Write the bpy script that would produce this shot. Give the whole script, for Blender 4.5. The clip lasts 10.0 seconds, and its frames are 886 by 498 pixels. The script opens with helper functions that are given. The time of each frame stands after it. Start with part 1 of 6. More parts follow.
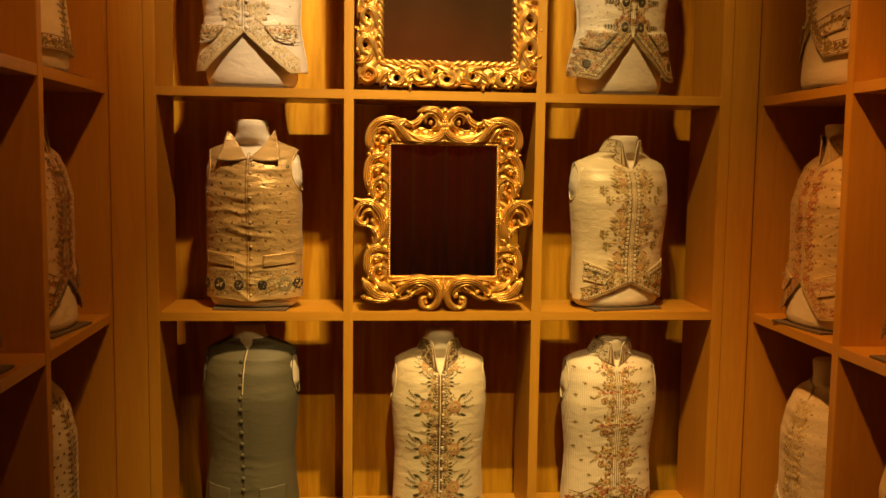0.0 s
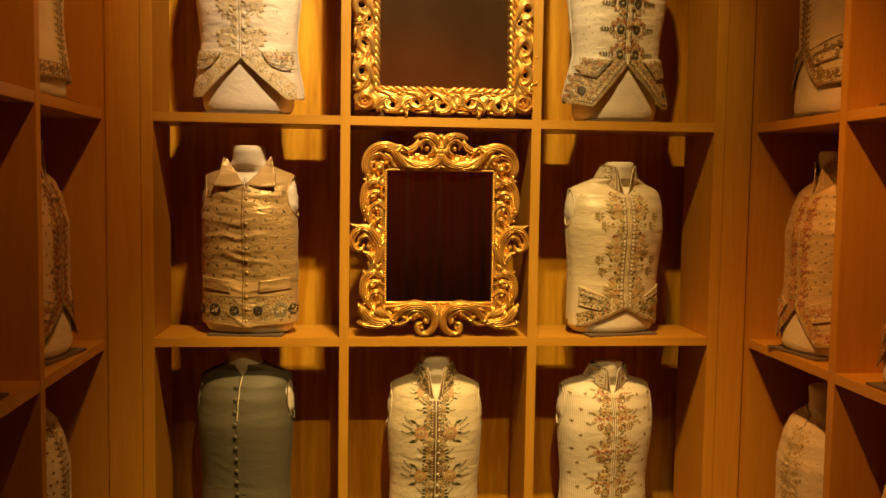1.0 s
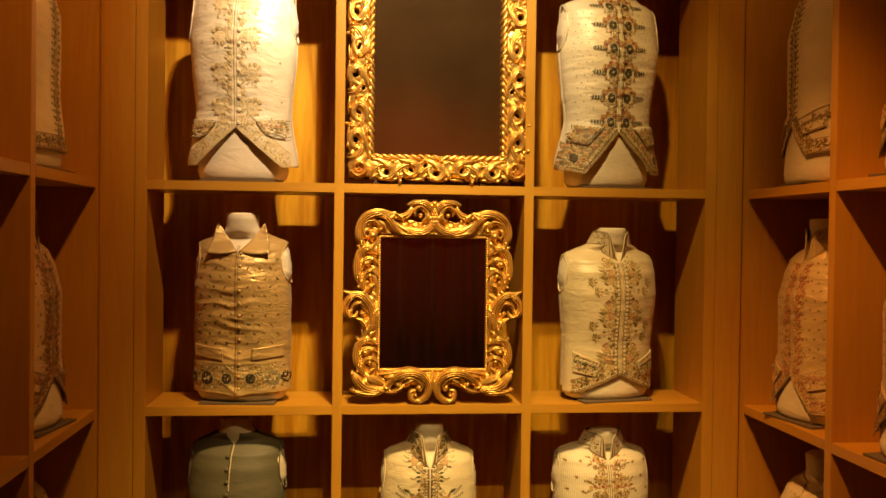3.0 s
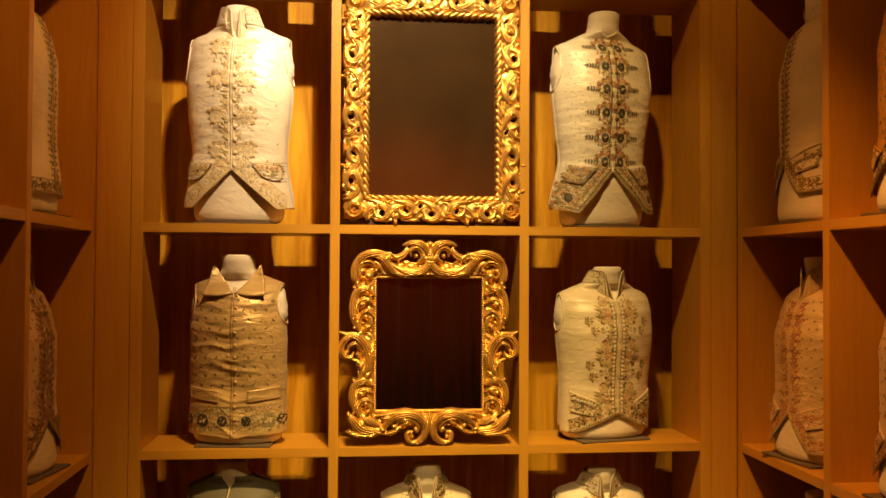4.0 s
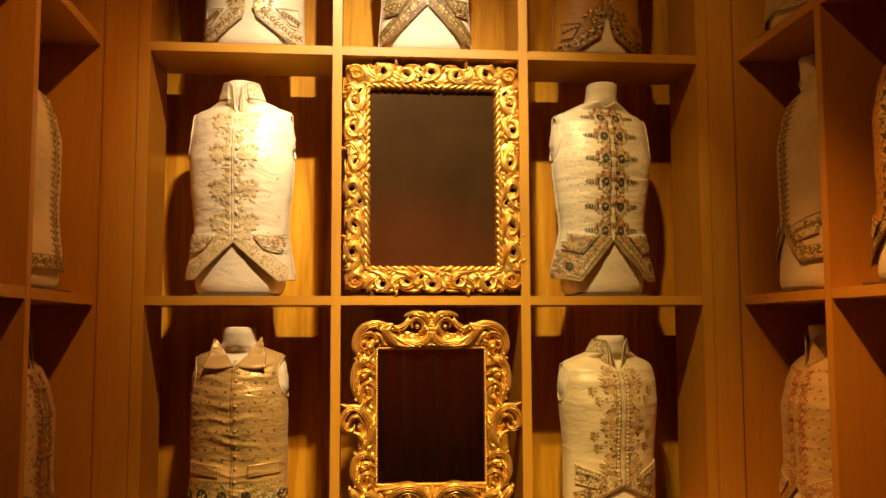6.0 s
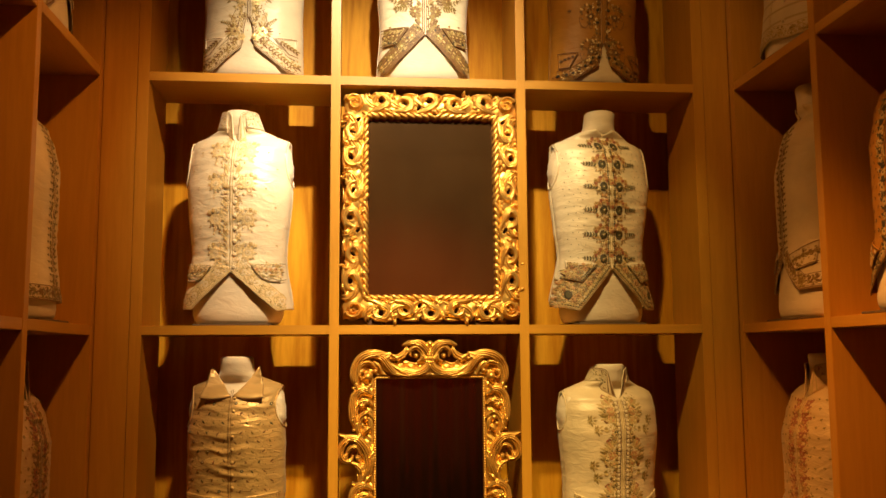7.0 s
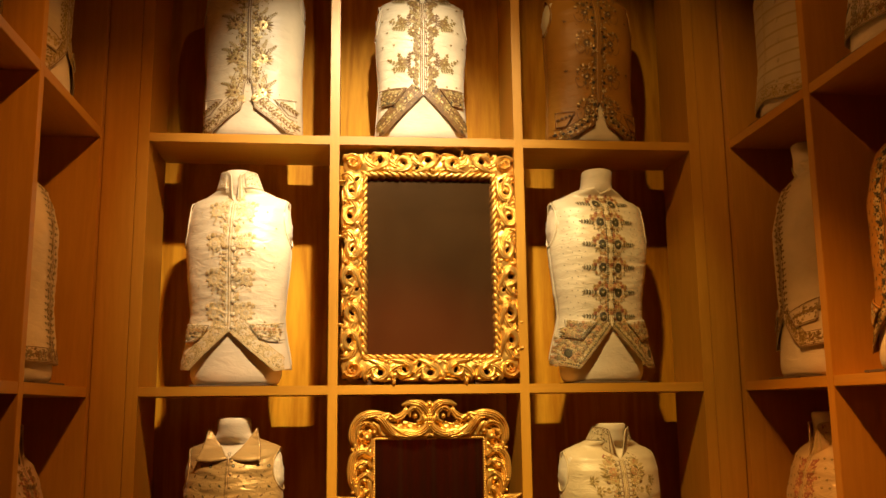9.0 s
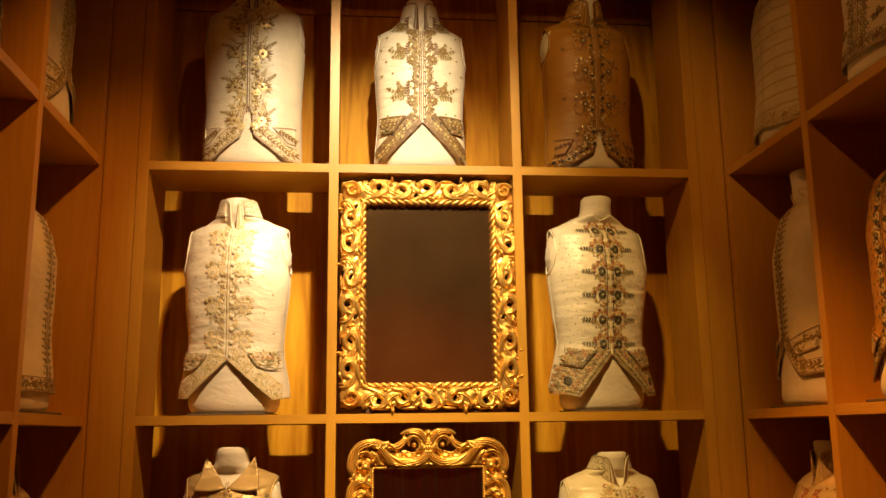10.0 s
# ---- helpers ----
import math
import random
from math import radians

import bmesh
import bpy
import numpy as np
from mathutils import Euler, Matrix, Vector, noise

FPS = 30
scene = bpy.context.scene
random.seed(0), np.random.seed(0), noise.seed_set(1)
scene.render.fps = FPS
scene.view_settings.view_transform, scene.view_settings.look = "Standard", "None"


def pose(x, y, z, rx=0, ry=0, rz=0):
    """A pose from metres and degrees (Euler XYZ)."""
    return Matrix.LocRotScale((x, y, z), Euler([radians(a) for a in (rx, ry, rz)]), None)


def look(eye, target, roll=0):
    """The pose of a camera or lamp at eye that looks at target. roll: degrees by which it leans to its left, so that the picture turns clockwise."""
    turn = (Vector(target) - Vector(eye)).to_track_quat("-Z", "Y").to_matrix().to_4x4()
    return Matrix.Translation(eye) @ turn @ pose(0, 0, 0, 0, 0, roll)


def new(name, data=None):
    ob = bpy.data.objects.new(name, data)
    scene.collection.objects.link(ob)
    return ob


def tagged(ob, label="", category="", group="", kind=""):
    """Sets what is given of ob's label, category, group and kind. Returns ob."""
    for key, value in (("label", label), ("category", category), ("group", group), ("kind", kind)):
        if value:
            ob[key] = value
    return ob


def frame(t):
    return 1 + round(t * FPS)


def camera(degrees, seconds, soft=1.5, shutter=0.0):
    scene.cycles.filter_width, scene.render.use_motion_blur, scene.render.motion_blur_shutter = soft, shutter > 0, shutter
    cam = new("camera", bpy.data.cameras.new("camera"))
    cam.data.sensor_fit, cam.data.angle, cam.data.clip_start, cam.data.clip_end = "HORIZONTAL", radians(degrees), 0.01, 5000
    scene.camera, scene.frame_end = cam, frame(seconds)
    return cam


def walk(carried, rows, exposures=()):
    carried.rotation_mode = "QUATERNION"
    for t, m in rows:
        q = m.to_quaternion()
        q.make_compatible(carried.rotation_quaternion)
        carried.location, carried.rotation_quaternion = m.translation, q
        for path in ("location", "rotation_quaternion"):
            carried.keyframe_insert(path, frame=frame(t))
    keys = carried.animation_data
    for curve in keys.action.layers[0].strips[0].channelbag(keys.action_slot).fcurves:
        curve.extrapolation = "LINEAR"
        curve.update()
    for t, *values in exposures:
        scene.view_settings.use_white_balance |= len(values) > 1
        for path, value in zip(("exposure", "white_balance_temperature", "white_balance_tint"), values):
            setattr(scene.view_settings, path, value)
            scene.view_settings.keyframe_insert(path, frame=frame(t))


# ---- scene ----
cam = camera(52.0, 10.0)
PATH = [
    (0, (-0.3013, -3.3450, 1.5831), (-0.1245, -1.3621, 1.3916), 0.76),
    (0.5, (-0.3064, -3.3460, 1.5897), (-0.1233, -1.3616, 1.4212), 0.79),
    (1, (-0.3129, -3.3446, 1.5989), (-0.1208, -1.3591, 1.4547), 0.84),
    (1.5, (-0.3201, -3.3441, 1.6113), (-0.1202, -1.3577, 1.4914), 0.86),
    (2, (-0.3252, -3.3417, 1.6270), (-0.1208, -1.3544, 1.5329), 0.88),
    (2.5, (-0.3229, -3.3415, 1.6416), (-0.1168, -1.3532, 1.5767), 0.86),
    (4, (-0.3078, -3.3487, 1.6799), (-0.0976, -1.3602, 1.7229), 0.31),
    (4.5, (-0.2972, -3.3521, 1.6925), (-0.0929, -1.3641, 1.7704), 0.08),
    (5, (-0.2850, -3.3593, 1.7009), (-0.0909, -1.3721, 1.8154), -0.10),
    (5.5, (-0.2809, -3.3533, 1.7076), (-0.0906, -1.3679, 1.8558), -0.14),
    (7, (-0.2836, -3.3459, 1.7295), (-0.0872, -1.3691, 1.9608), -0.34),
    (7.5, (-0.2871, -3.3444, 1.7373), (-0.0891, -1.3716, 1.9996), -0.41),
    (8, (-0.2904, -3.3448, 1.7428), (-0.0891, -1.3769, 2.0376), -0.51),
    (8.5, (-0.2923, -3.3442, 1.7463), (-0.0892, -1.3807, 2.0675), -0.59),
    (9, (-0.2905, -3.3419, 1.7505), (-0.0882, -1.3826, 2.0975), -0.67),
    (9.5, (-0.2848, -3.3422, 1.7576), (-0.0851, -1.3875, 2.1310), -0.70),
    (10, (-0.2704, -3.3409, 1.7674), (-0.0776, -1.3902, 2.1647), -0.72),
]
walk(cam, [(t, look(eye, target, roll)) for t, eye, target, roll in PATH])
# ---- light ----
world = bpy.data.worlds.new("world")
world.use_nodes = True
scene.world = world
world.node_tree.nodes["Background"].inputs[0].default_value = (1.0, 0.42, 0.12, 1)
world.node_tree.nodes["Background"].inputs[1].default_value = 0.001

WARM = (1.0, 0.60, 0.19)
YELLOW = (1.0, 0.68, 0.25)
PALE_WARM = (1.0, 0.825, 0.56)
AMBER = (1.0, 0.40, 0.08)


def spot(eye, target, watts, cone, blend, radius=0.03, colour=WARM):
    data = bpy.data.lights.new("spot_lamp", "SPOT")
    data.energy, data.color, data.spot_size, data.spot_blend, data.shadow_soft_size = watts, colour, radians(cone), blend, radius
    ob = new("spot_lamp", data)
    ob.matrix_world = look(eye, target)
    return ob


spot((-0.06, -1.60, 3.86), (-0.20, 0.0, 2.66), 408, 50, 1.0, colour=PALE_WARM)
spot((-0.09, -1.60, 3.86), (-0.57, 0.02, 2.52), 307, 11, 1.0, colour=PALE_WARM)
spot((-0.12, -1.62, 3.86), (0.00, 0.0, 1.30), 80, 56, 1.0, colour=YELLOW)
# wide fill, added among the spots to lift the upper compartments
spot((-0.04, -1.62, 3.86), (-0.1, 0.0, 2.4), 16, 96, 0.9, colour=AMBER)
spot((0.02, -1.62, 3.86), (0.62, 0.0, 3.02), 43, 44, 0.9, colour=WARM)
spot((0.00, -1.62, 3.86), (1.20, -0.60, 2.60), 22, 56, 0.9, colour=AMBER)
spot((0.06, -1.76, 3.86), (0.02, 0.1, 0.1), 595, 44, 1.0, colour=YELLOW)
spot((-0.12, -1.66, 3.86), (-1.06, -0.02, 1.80), 104, 56, 0.9, colour=AMBER)
spot((-0.20, -1.64, 3.86), (1.35, -0.80, 0.50), 372, 46, 0.9, colour=AMBER)
spot((-0.02, -1.60, 3.86), (0.64, 0.0, 2.2), 153, 27, 1.0, colour=YELLOW)
spot((-0.05, -3.25, 3.86), (0.02, 0.0, 0.30), 279, 29, 0.9, colour=YELLOW)
# unseen spot, added so that the curtain behind the viewer shows in the glass
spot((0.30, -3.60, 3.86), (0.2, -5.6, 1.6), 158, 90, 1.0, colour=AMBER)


# ---- materials ----
def material(name, build):
    m = bpy.data.materials.new(name)
    m.use_nodes = True
    nt = m.node_tree
    build(nt, nt.nodes["Principled BSDF"])
    return m


def node(nt, kind, **values):
    n = nt.nodes.new(kind)
    for key, value in values.items():
        n.inputs[key.replace("_", " ")].default_value = value
    return n


def ramp(nt, fac, stops):
    r = nt.nodes.new("ShaderNodeValToRGB")
    while len(r.color_ramp.elements) < len(stops):
        r.color_ramp.elements.new(0.5)
    for e, (p, c) in zip(r.color_ramp.elements, stops):
        e.position, e.color = p, (*c, 1)
    nt.links.new(fac, r.inputs[0])
    return r.outputs[0]


def coords(nt, scale=(1, 1, 1), shift=True):
    tc = nt.nodes.new("ShaderNodeTexCoord")
    mp = nt.nodes.new("ShaderNodeMapping")
    mp.inputs["Scale"].default_value = scale
    nt.links.new(tc.outputs["Object"], mp.inputs[0])
    if shift:
        info = nt.nodes.new("ShaderNodeObjectInfo")
        mul = nt.nodes.new("ShaderNodeMath")
        mul.operation, mul.inputs[1].default_value = "MULTIPLY", 37.0
        nt.links.new(info.outputs["Random"], mul.inputs[0])
        nt.links.new(mul.outputs[0], mp.inputs["Location"])
    return mp.outputs[0]


def bump(nt, bsdf, height, strength, distance):
    b = node(nt, "ShaderNodeBump", Strength=strength, Distance=distance)
    nt.links.new(height, b.inputs["Height"])
    nt.links.new(b.outputs[0], bsdf.inputs["Normal"])


def wood(name, light, dark, scale, rough=0.36, figure=0.09, gloss=0.5):
    def build(nt, bsdf):
        v = coords(nt, scale)
        big = node(nt, "ShaderNodeTexNoise", Scale=1.0, Detail=3.0, Distortion=1.2)
        fine = node(nt, "ShaderNodeTexNoise", Scale=9.0, Detail=6.0, Roughness=0.7)
        nt.links.new(v, big.inputs["Vector"])
        nt.links.new(v, fine.inputs["Vector"])
        wave = node(nt, "ShaderNodeMath")
        wave.operation = "SINE"
        mul = node(nt, "ShaderNodeMath")
        mul.operation, mul.inputs[1].default_value = "MULTIPLY", 26.0
        nt.links.new(big.outputs[0], mul.inputs[0])
        nt.links.new(mul.outputs[0], wave.inputs[0])
        add = node(nt, "ShaderNodeMath")
        add.operation, add.inputs[1].default_value = "MULTIPLY_ADD", figure
        nt.links.new(wave.outputs[0], add.inputs[0])
        nt.links.new(fine.outputs[0], add.inputs[2])
        mid = tuple((a + b) / 2 for a, b in zip(light, dark))
        nt.links.new(ramp(nt, add.outputs[0], [(0.25, dark), (0.5, mid), (0.75, light)]), bsdf.inputs["Base Color"])
        bsdf.inputs["Roughness"].default_value = rough
        bsdf.inputs["Specular IOR Level"].default_value = gloss
        bump(nt, bsdf, fine.outputs[0], 0.12, 0.002)
    return material(name, build)


WOOD_V = wood("beech_upright", (0.57, 0.280, 0.030), (0.49, 0.228, 0.020), (9, 9, 0.7))
WOOD_X = wood("beech_shelf", (0.57, 0.280, 0.030), (0.49, 0.228, 0.020), (0.7, 9, 9))
WOOD_P = wood("beech_panel", (0.66, 0.325, 0.018), (0.44, 0.175, 0.006), (5, 5, 0.45), 0.55, 0.17, 0.12)


def plain(name, colour, rough=0.6, metal=0.0, vary=0.12, scale=40.0, relief=0.1, sheen=0.0):
    def build(nt, bsdf):
        v = coords(nt)
        n1 = node(nt, "ShaderNodeTexNoise", Scale=scale, Detail=5.0, Roughness=0.65)
        nt.links.new(v, n1.inputs["Vector"])
        lo = tuple(c * (1 - vary) for c in colour)
        hi = tuple(min(1, c * (1 + vary)) for c in colour)
        nt.links.new(ramp(nt, n1.outputs[0], [(0.3, lo), (0.7, hi)]), bsdf.inputs["Base Color"])
        bsdf.inputs["Roughness"].default_value = rough
        bsdf.inputs["Metallic"].default_value = metal
        if sheen:
            bsdf.inputs["Sheen Weight"].default_value = sheen
        bump(nt, bsdf, n1.outputs[0], relief, 0.001)
    return material(name, build)


PLASTER = plain("painted_wall", (0.10, 0.055, 0.03), 0.9, scale=8)
FLOORING = plain("dark_flooring", (0.06, 0.035, 0.02), 0.6, scale=12)
BOARD = plain("grey_board", (0.13, 0.09, 0.055), 0.8, scale=80)


# ---- building helpers ----
def mesh_of(bm, name, mats, smooth=True):
    me = bpy.data.meshes.new(name)
    bmesh.ops.recalc_face_normals(bm, faces=bm.faces[:])
    bm.to_mesh(me)
    bm.free()
    for m in mats if isinstance(mats, (list, tuple)) else [mats]:
        me.materials.append(m)
    if smooth:
        me.shade_smooth()
    return me


def part(name, bm, mats, parent=None, label="", smooth=True, at=None):
    ob = new(name, bm if isinstance(bm, bpy.types.Mesh) else mesh_of(bm, name, mats, smooth))
    if parent is not None:
        ob.parent = parent
    if at is not None:
        ob.matrix_basis = at
    return tagged(ob, label)


def box(x0, y0, z0, x1, y1, z1, bevel=0.0015, bm=None):
    own = bm is None
    bm = bm or bmesh.new()
    made = bmesh.ops.create_cube(bm, size=1.0, matrix=Matrix.Translation(((x0 + x1) / 2, (y0 + y1) / 2, (z0 + z1) / 2)) @ Matrix.Diagonal((x1 - x0, y1 - y0, z1 - z0, 1)))
    if bevel and own:
        bmesh.ops.bevel(bm, geom=bm.edges[:], offset=bevel, segments=2, affect="EDGES")
    return bm


def empty(name, m, label, category, group="", kind=""):
    ob = new(name)
    ob.empty_display_size = 0.05
    ob.matrix_world = m
    return tagged(ob, label, category, group, kind)


# ---- shelving ----
Z = [0.17, 0.990, 1.805, 2.742, 3.680]     # undersides of the shelves
T = 0.034                                   # board thickness
DEPTH, BACK = 0.31, 0.45                    # shelf depth; back panel's distance
X_IN = 1.036                                # half the clear width of the back bay
X_SIDE = {-1: 1.200, 1: 1.183}              # front planes of the side bays
TOP = 4.25


def shelving(name, m, uprights, top_joint, x_lo, x_hi, shelf_mat, label, ends=()):
    """Open shelving with its front along local x at y = 0; uprights: (x0, x1) spans."""
    unit = empty(name, m, label, "shelving unit")
    for i, (x0, x1) in enumerate(uprights):
        deep = BACK - 0.002 if i in ends else DEPTH
        part("upright", box(x0, 0, 0, x1, deep, TOP), WOOD_V, unit, smooth=False)
    for (a0, a1), (b0, b1) in zip(uprights, uprights[1:]):
        for z in Z:
            bm = box(a1, 0.0006, z, b0, DEPTH - 0.002, z + T)
            part("shelf", bm, shelf_mat, unit, smooth=False)
        part("plinth", box(a1, 0.03, 0, b0, 0.05, Z[0]), WOOD_X, unit, smooth=False)
    zs = [0.0] + top_joint + [TOP]
    for z0, z1 in zip(zs, zs[1:]):
        part("back_panel", box(x_lo, BACK, z0 + 0.003, x_hi, BACK + 0.018, z1 - 0.003), WOOD_P, unit, smooth=False)
    return unit


back_unit = shelving("shelving_unit", Matrix(), [(-1.078, -X_IN), (-0.37, -0.335), (0.335, 0.37), (X_IN, 1.078)],
                     [3.60], -1.62, 1.62, WOOD_X, "tall open beech shelving with square compartments facing the room")
for s in (-1, 1):
    x0, x1 = sorted((s * 1.080, s * X_SIDE[s]))
    part("filler_panel", box(x0, 0.003, 0, x1, 0.03, TOP), WOOD_V, back_unit, smooth=False)


def side_spans(gap, n):
    """Uprights of a side bay, counted from the corner outwards."""
    spans, at = [(0.0, 0.04)], 0.04
    for _ in range(n):
        spans.append((at + gap, at + gap + 0.04))
        at += gap + 0.04
    return spans


SIDE_GAP = {-1: 0.624, 1: 0.588}
# local y runs from the front away from the alcove; local x along the wall
LEFT = pose(-X_SIDE[-1], 0, 0, 0, 0, 90)
RIGHT = pose(X_SIDE[1], 0, 0, 0, 0, -90)
for s, m in ((-1, LEFT), (1, RIGHT)):
    spans = side_spans(SIDE_GAP[s], 4)
    if s < 0:
        spans = [(-q, -p) for p, q in spans[::-1]]
    far = 4 * (SIDE_GAP[s] + 0.04) + 0.04
    shelving("shelving_unit", m, spans, [3.60], *sorted((-s * 0.03, s * far)), WOOD_X,
             "tall open beech shelving along the side of the alcove", (0,) if s > 0 else (4,))

# ---- shell of the room ----
tagged(part("floor", box(-3.2, -6.2, -0.1, 3.2, 0.7, 0.0), FLOORING), "dark floor of the display room", "floor", kind="structure")
tagged(part("ceiling", box(-3.2, -6.2, TOP + 0.002, 3.2, 0.7, TOP + 0.1), PLASTER), "dark painted ceiling above the shelving", "ceiling", kind="structure")
tagged(part("wall_north", box(-3.2, 0.52, 0.0, 3.2, 0.7, TOP), PLASTER), "dark wall behind the shelving", "wall", kind="structure")
tagged(part("wall_south", box(-3.2, -6.2, 0.0, 3.2, -6.0, TOP), PLASTER), "dark wall behind the viewer", "wall", kind="structure")
tagged(part("wall_west", box(-3.2, -6.0, 0.0, -3.0, 0.52, TOP), PLASTER), "dark wall beyond the side shelving", "wall", kind="structure")
tagged(part("wall_east", box(3.0, -6.0, 0.0, 3.2, 0.52, TOP), PLASTER), "dark wall beyond the side shelving", "wall", kind="structure")
# ---- dress forms and waistcoats ----
def smoothstep(a, b, x):
    t = min(1, max(0, (x - a) / (b - a)))
    return t * t * (3 - 2 * t)


def lerp_table(table, h):
    """Smooth interpolation of rows (h, value, ...)."""
    if h <= table[0][0]:
        return table[0][1:]
    for p, q in zip(table, table[1:]):
        if h <= q[0]:
            t = (h - p[0]) / (q[0] - p[0])
            t = t * t * (3 - 2 * t) * 0.5 + t * 0.5
            return tuple(a + (b - a) * t for a, b in zip(p[1:], q[1:]))
    return table[-1][1:]


class Torso:
    """A dress form: height of shoulder tips, neck base and neck top; half widths at hip, waist and chest."""

    def __init__(self, shoulder, neck, top, hip, waist, chest, flare=0.0, neck_r=0.058, deep=0.122, lean=0.0):
        self.shoulder, self.neck, self.top, self.neck_r = shoulder, neck, top, neck_r
        self.pucker, self.seed = 0.0, 0.0
        s = shoulder
        self.table = [(0.0, hip * 0.93 + flare, deep * 0.80 + flare, 0.0), (0.03, hip + flare, deep * 0.86 + flare * 0.8, 0.0), (s * 0.36, waist, deep * 0.88, 0.0), (s * 0.72, chest, deep, -0.006),
                      (s * 0.86, chest * 0.975, deep * 0.95, 0.0), (s * 0.945, chest * 0.945, deep * 0.82, 0.004), (s * 0.985, chest * 0.925, deep * 0.66, 0.010), (s + 0.001, chest * 0.870, deep * 0.57, 0.014),
                      (s + (neck - s) * 0.38, chest * 0.665, deep * 0.54, 0.014), (s + (neck - s) * 0.72, chest * 0.50, deep * 0.53, -0.006),
                      (neck, neck_r * 1.12, neck_r * 1.1, -0.014), (neck + 0.012, neck_r, neck_r, -0.019), (top, neck_r * 0.97, neck_r * 0.97, -0.032)]
        self.table = [(h, a, b, cy + lean * h / s) for h, a, b, cy in self.table]

    def at(self, th, h, off=0.0):
        """Point of the surface: th = 0 is the centre front (towards -y), positive to +x."""
        a, b, cy = lerp_table(self.table, h)
        n = 2.12 - 0.12 * smoothstep(self.shoulder, self.neck, h)
        c, s = math.cos(th), math.sin(th)
        x = (a + off) * math.copysign(abs(s) ** (2 / n), s)
        y = cy - (b + off) * math.copysign(abs(c) ** (2 / n), c)
        return Vector((x, y, h))

    def on(self, x, h, off=0.0):
        """Point of the front surface straight behind (x, h)."""
        a, b, cy = lerp_table(self.table, h)
        n = 2.12 - 0.12 * smoothstep(self.shoulder, self.neck, h)
        k = min(1.0, abs(x) / (a + off))
        return Vector((max(-a - off, min(a + off, x)), cy - (b + off) * (1 - k ** n) ** (1 / n), h))

    def ripple(self, x, h):
        """Puckers of the cloth, drawn across from the buttons, and soft dents."""
        if not self.pucker:
            return 0.0
        q = self.seed
        near = math.exp(-(x / 0.10) ** 2)
        sway = 0.03 * noise.noise(Vector((x * 9 + q, h * 5, q)))
        fold = abs(noise.noise(Vector((x * 7 + q, (h + sway) * 26, q * 3.1))))
        fine = abs(noise.noise(Vector((x * 13 - q, (h + sway) * 52, q * 1.7))))
        w = (0.42 - fold) * (0.35 + near) * 1.25 + (0.3 - fine) * (0.12 + 0.55 * near)
        w += 0.65 * noise.noise(Vector((x * 13, h * 9, q + 5)))
        return self.pucker * w * smoothstep(self.neck, self.shoulder - 0.05, h)


def form(t, m, label="cream linen-covered dress form without arms on the shelf"):
    bm = bmesh.new()
    hs = [0.0, 0.004, 0.012] + [t.top * k / 46 for k in range(2, 45)] + [t.top - 0.006]
    seg, rings = 56, []
    for i, h in enumerate(hs):
        off = (-0.010, -0.004, 0)[i] if i < 3 else 0.0
        rings.append([bm.verts.new(t.at(2 * math.pi * k / seg, h, off)) for k in range(seg)])
    rings.append([bm.verts.new(t.at(2 * math.pi * k / seg, t.top, -0.007)) for k in range(seg)])
    for r, q in zip(rings, rings[1:]):
        for k in range(seg):
            bm.faces.new((r[k], r[(k + 1) % seg], q[(k + 1) % seg], q[k]))
    bm.faces.new(rings[0][::-1])
    bm.faces.new(rings[-1])
    for s in (-1, 1):
        c = t.at(s * math.pi / 2, t.shoulder * 0.875)
        made = bmesh.ops.create_uvsphere(bm, u_segments=36, v_segments=20, radius=1.0)
        for vert in made["verts"]:
            p = vert.co
            swell = 1.0 + 0.11 * noise.noise(Vector((p.x * 1.2 + s + c.z, p.y * 2.0, p.z * 4.5))) + 0.08 * noise.noise(Vector((p.x * 2, p.y * 3 + c.z, p.z * 10)))
            vert.co = Vector((c.x - s * 0.021 + s * (0.031 * p.x * s - 0.007 * p.z) * swell, c.y + 0.004 + 0.056 * p.y * swell, c.z - 0.008 + 0.082 * p.z * swell))
    ob = new("dress_form", mesh_of(bm, "dress_form", LINEN))
    ob.matrix_world = m
    return tagged(ob, label, "dress form", "dress forms")


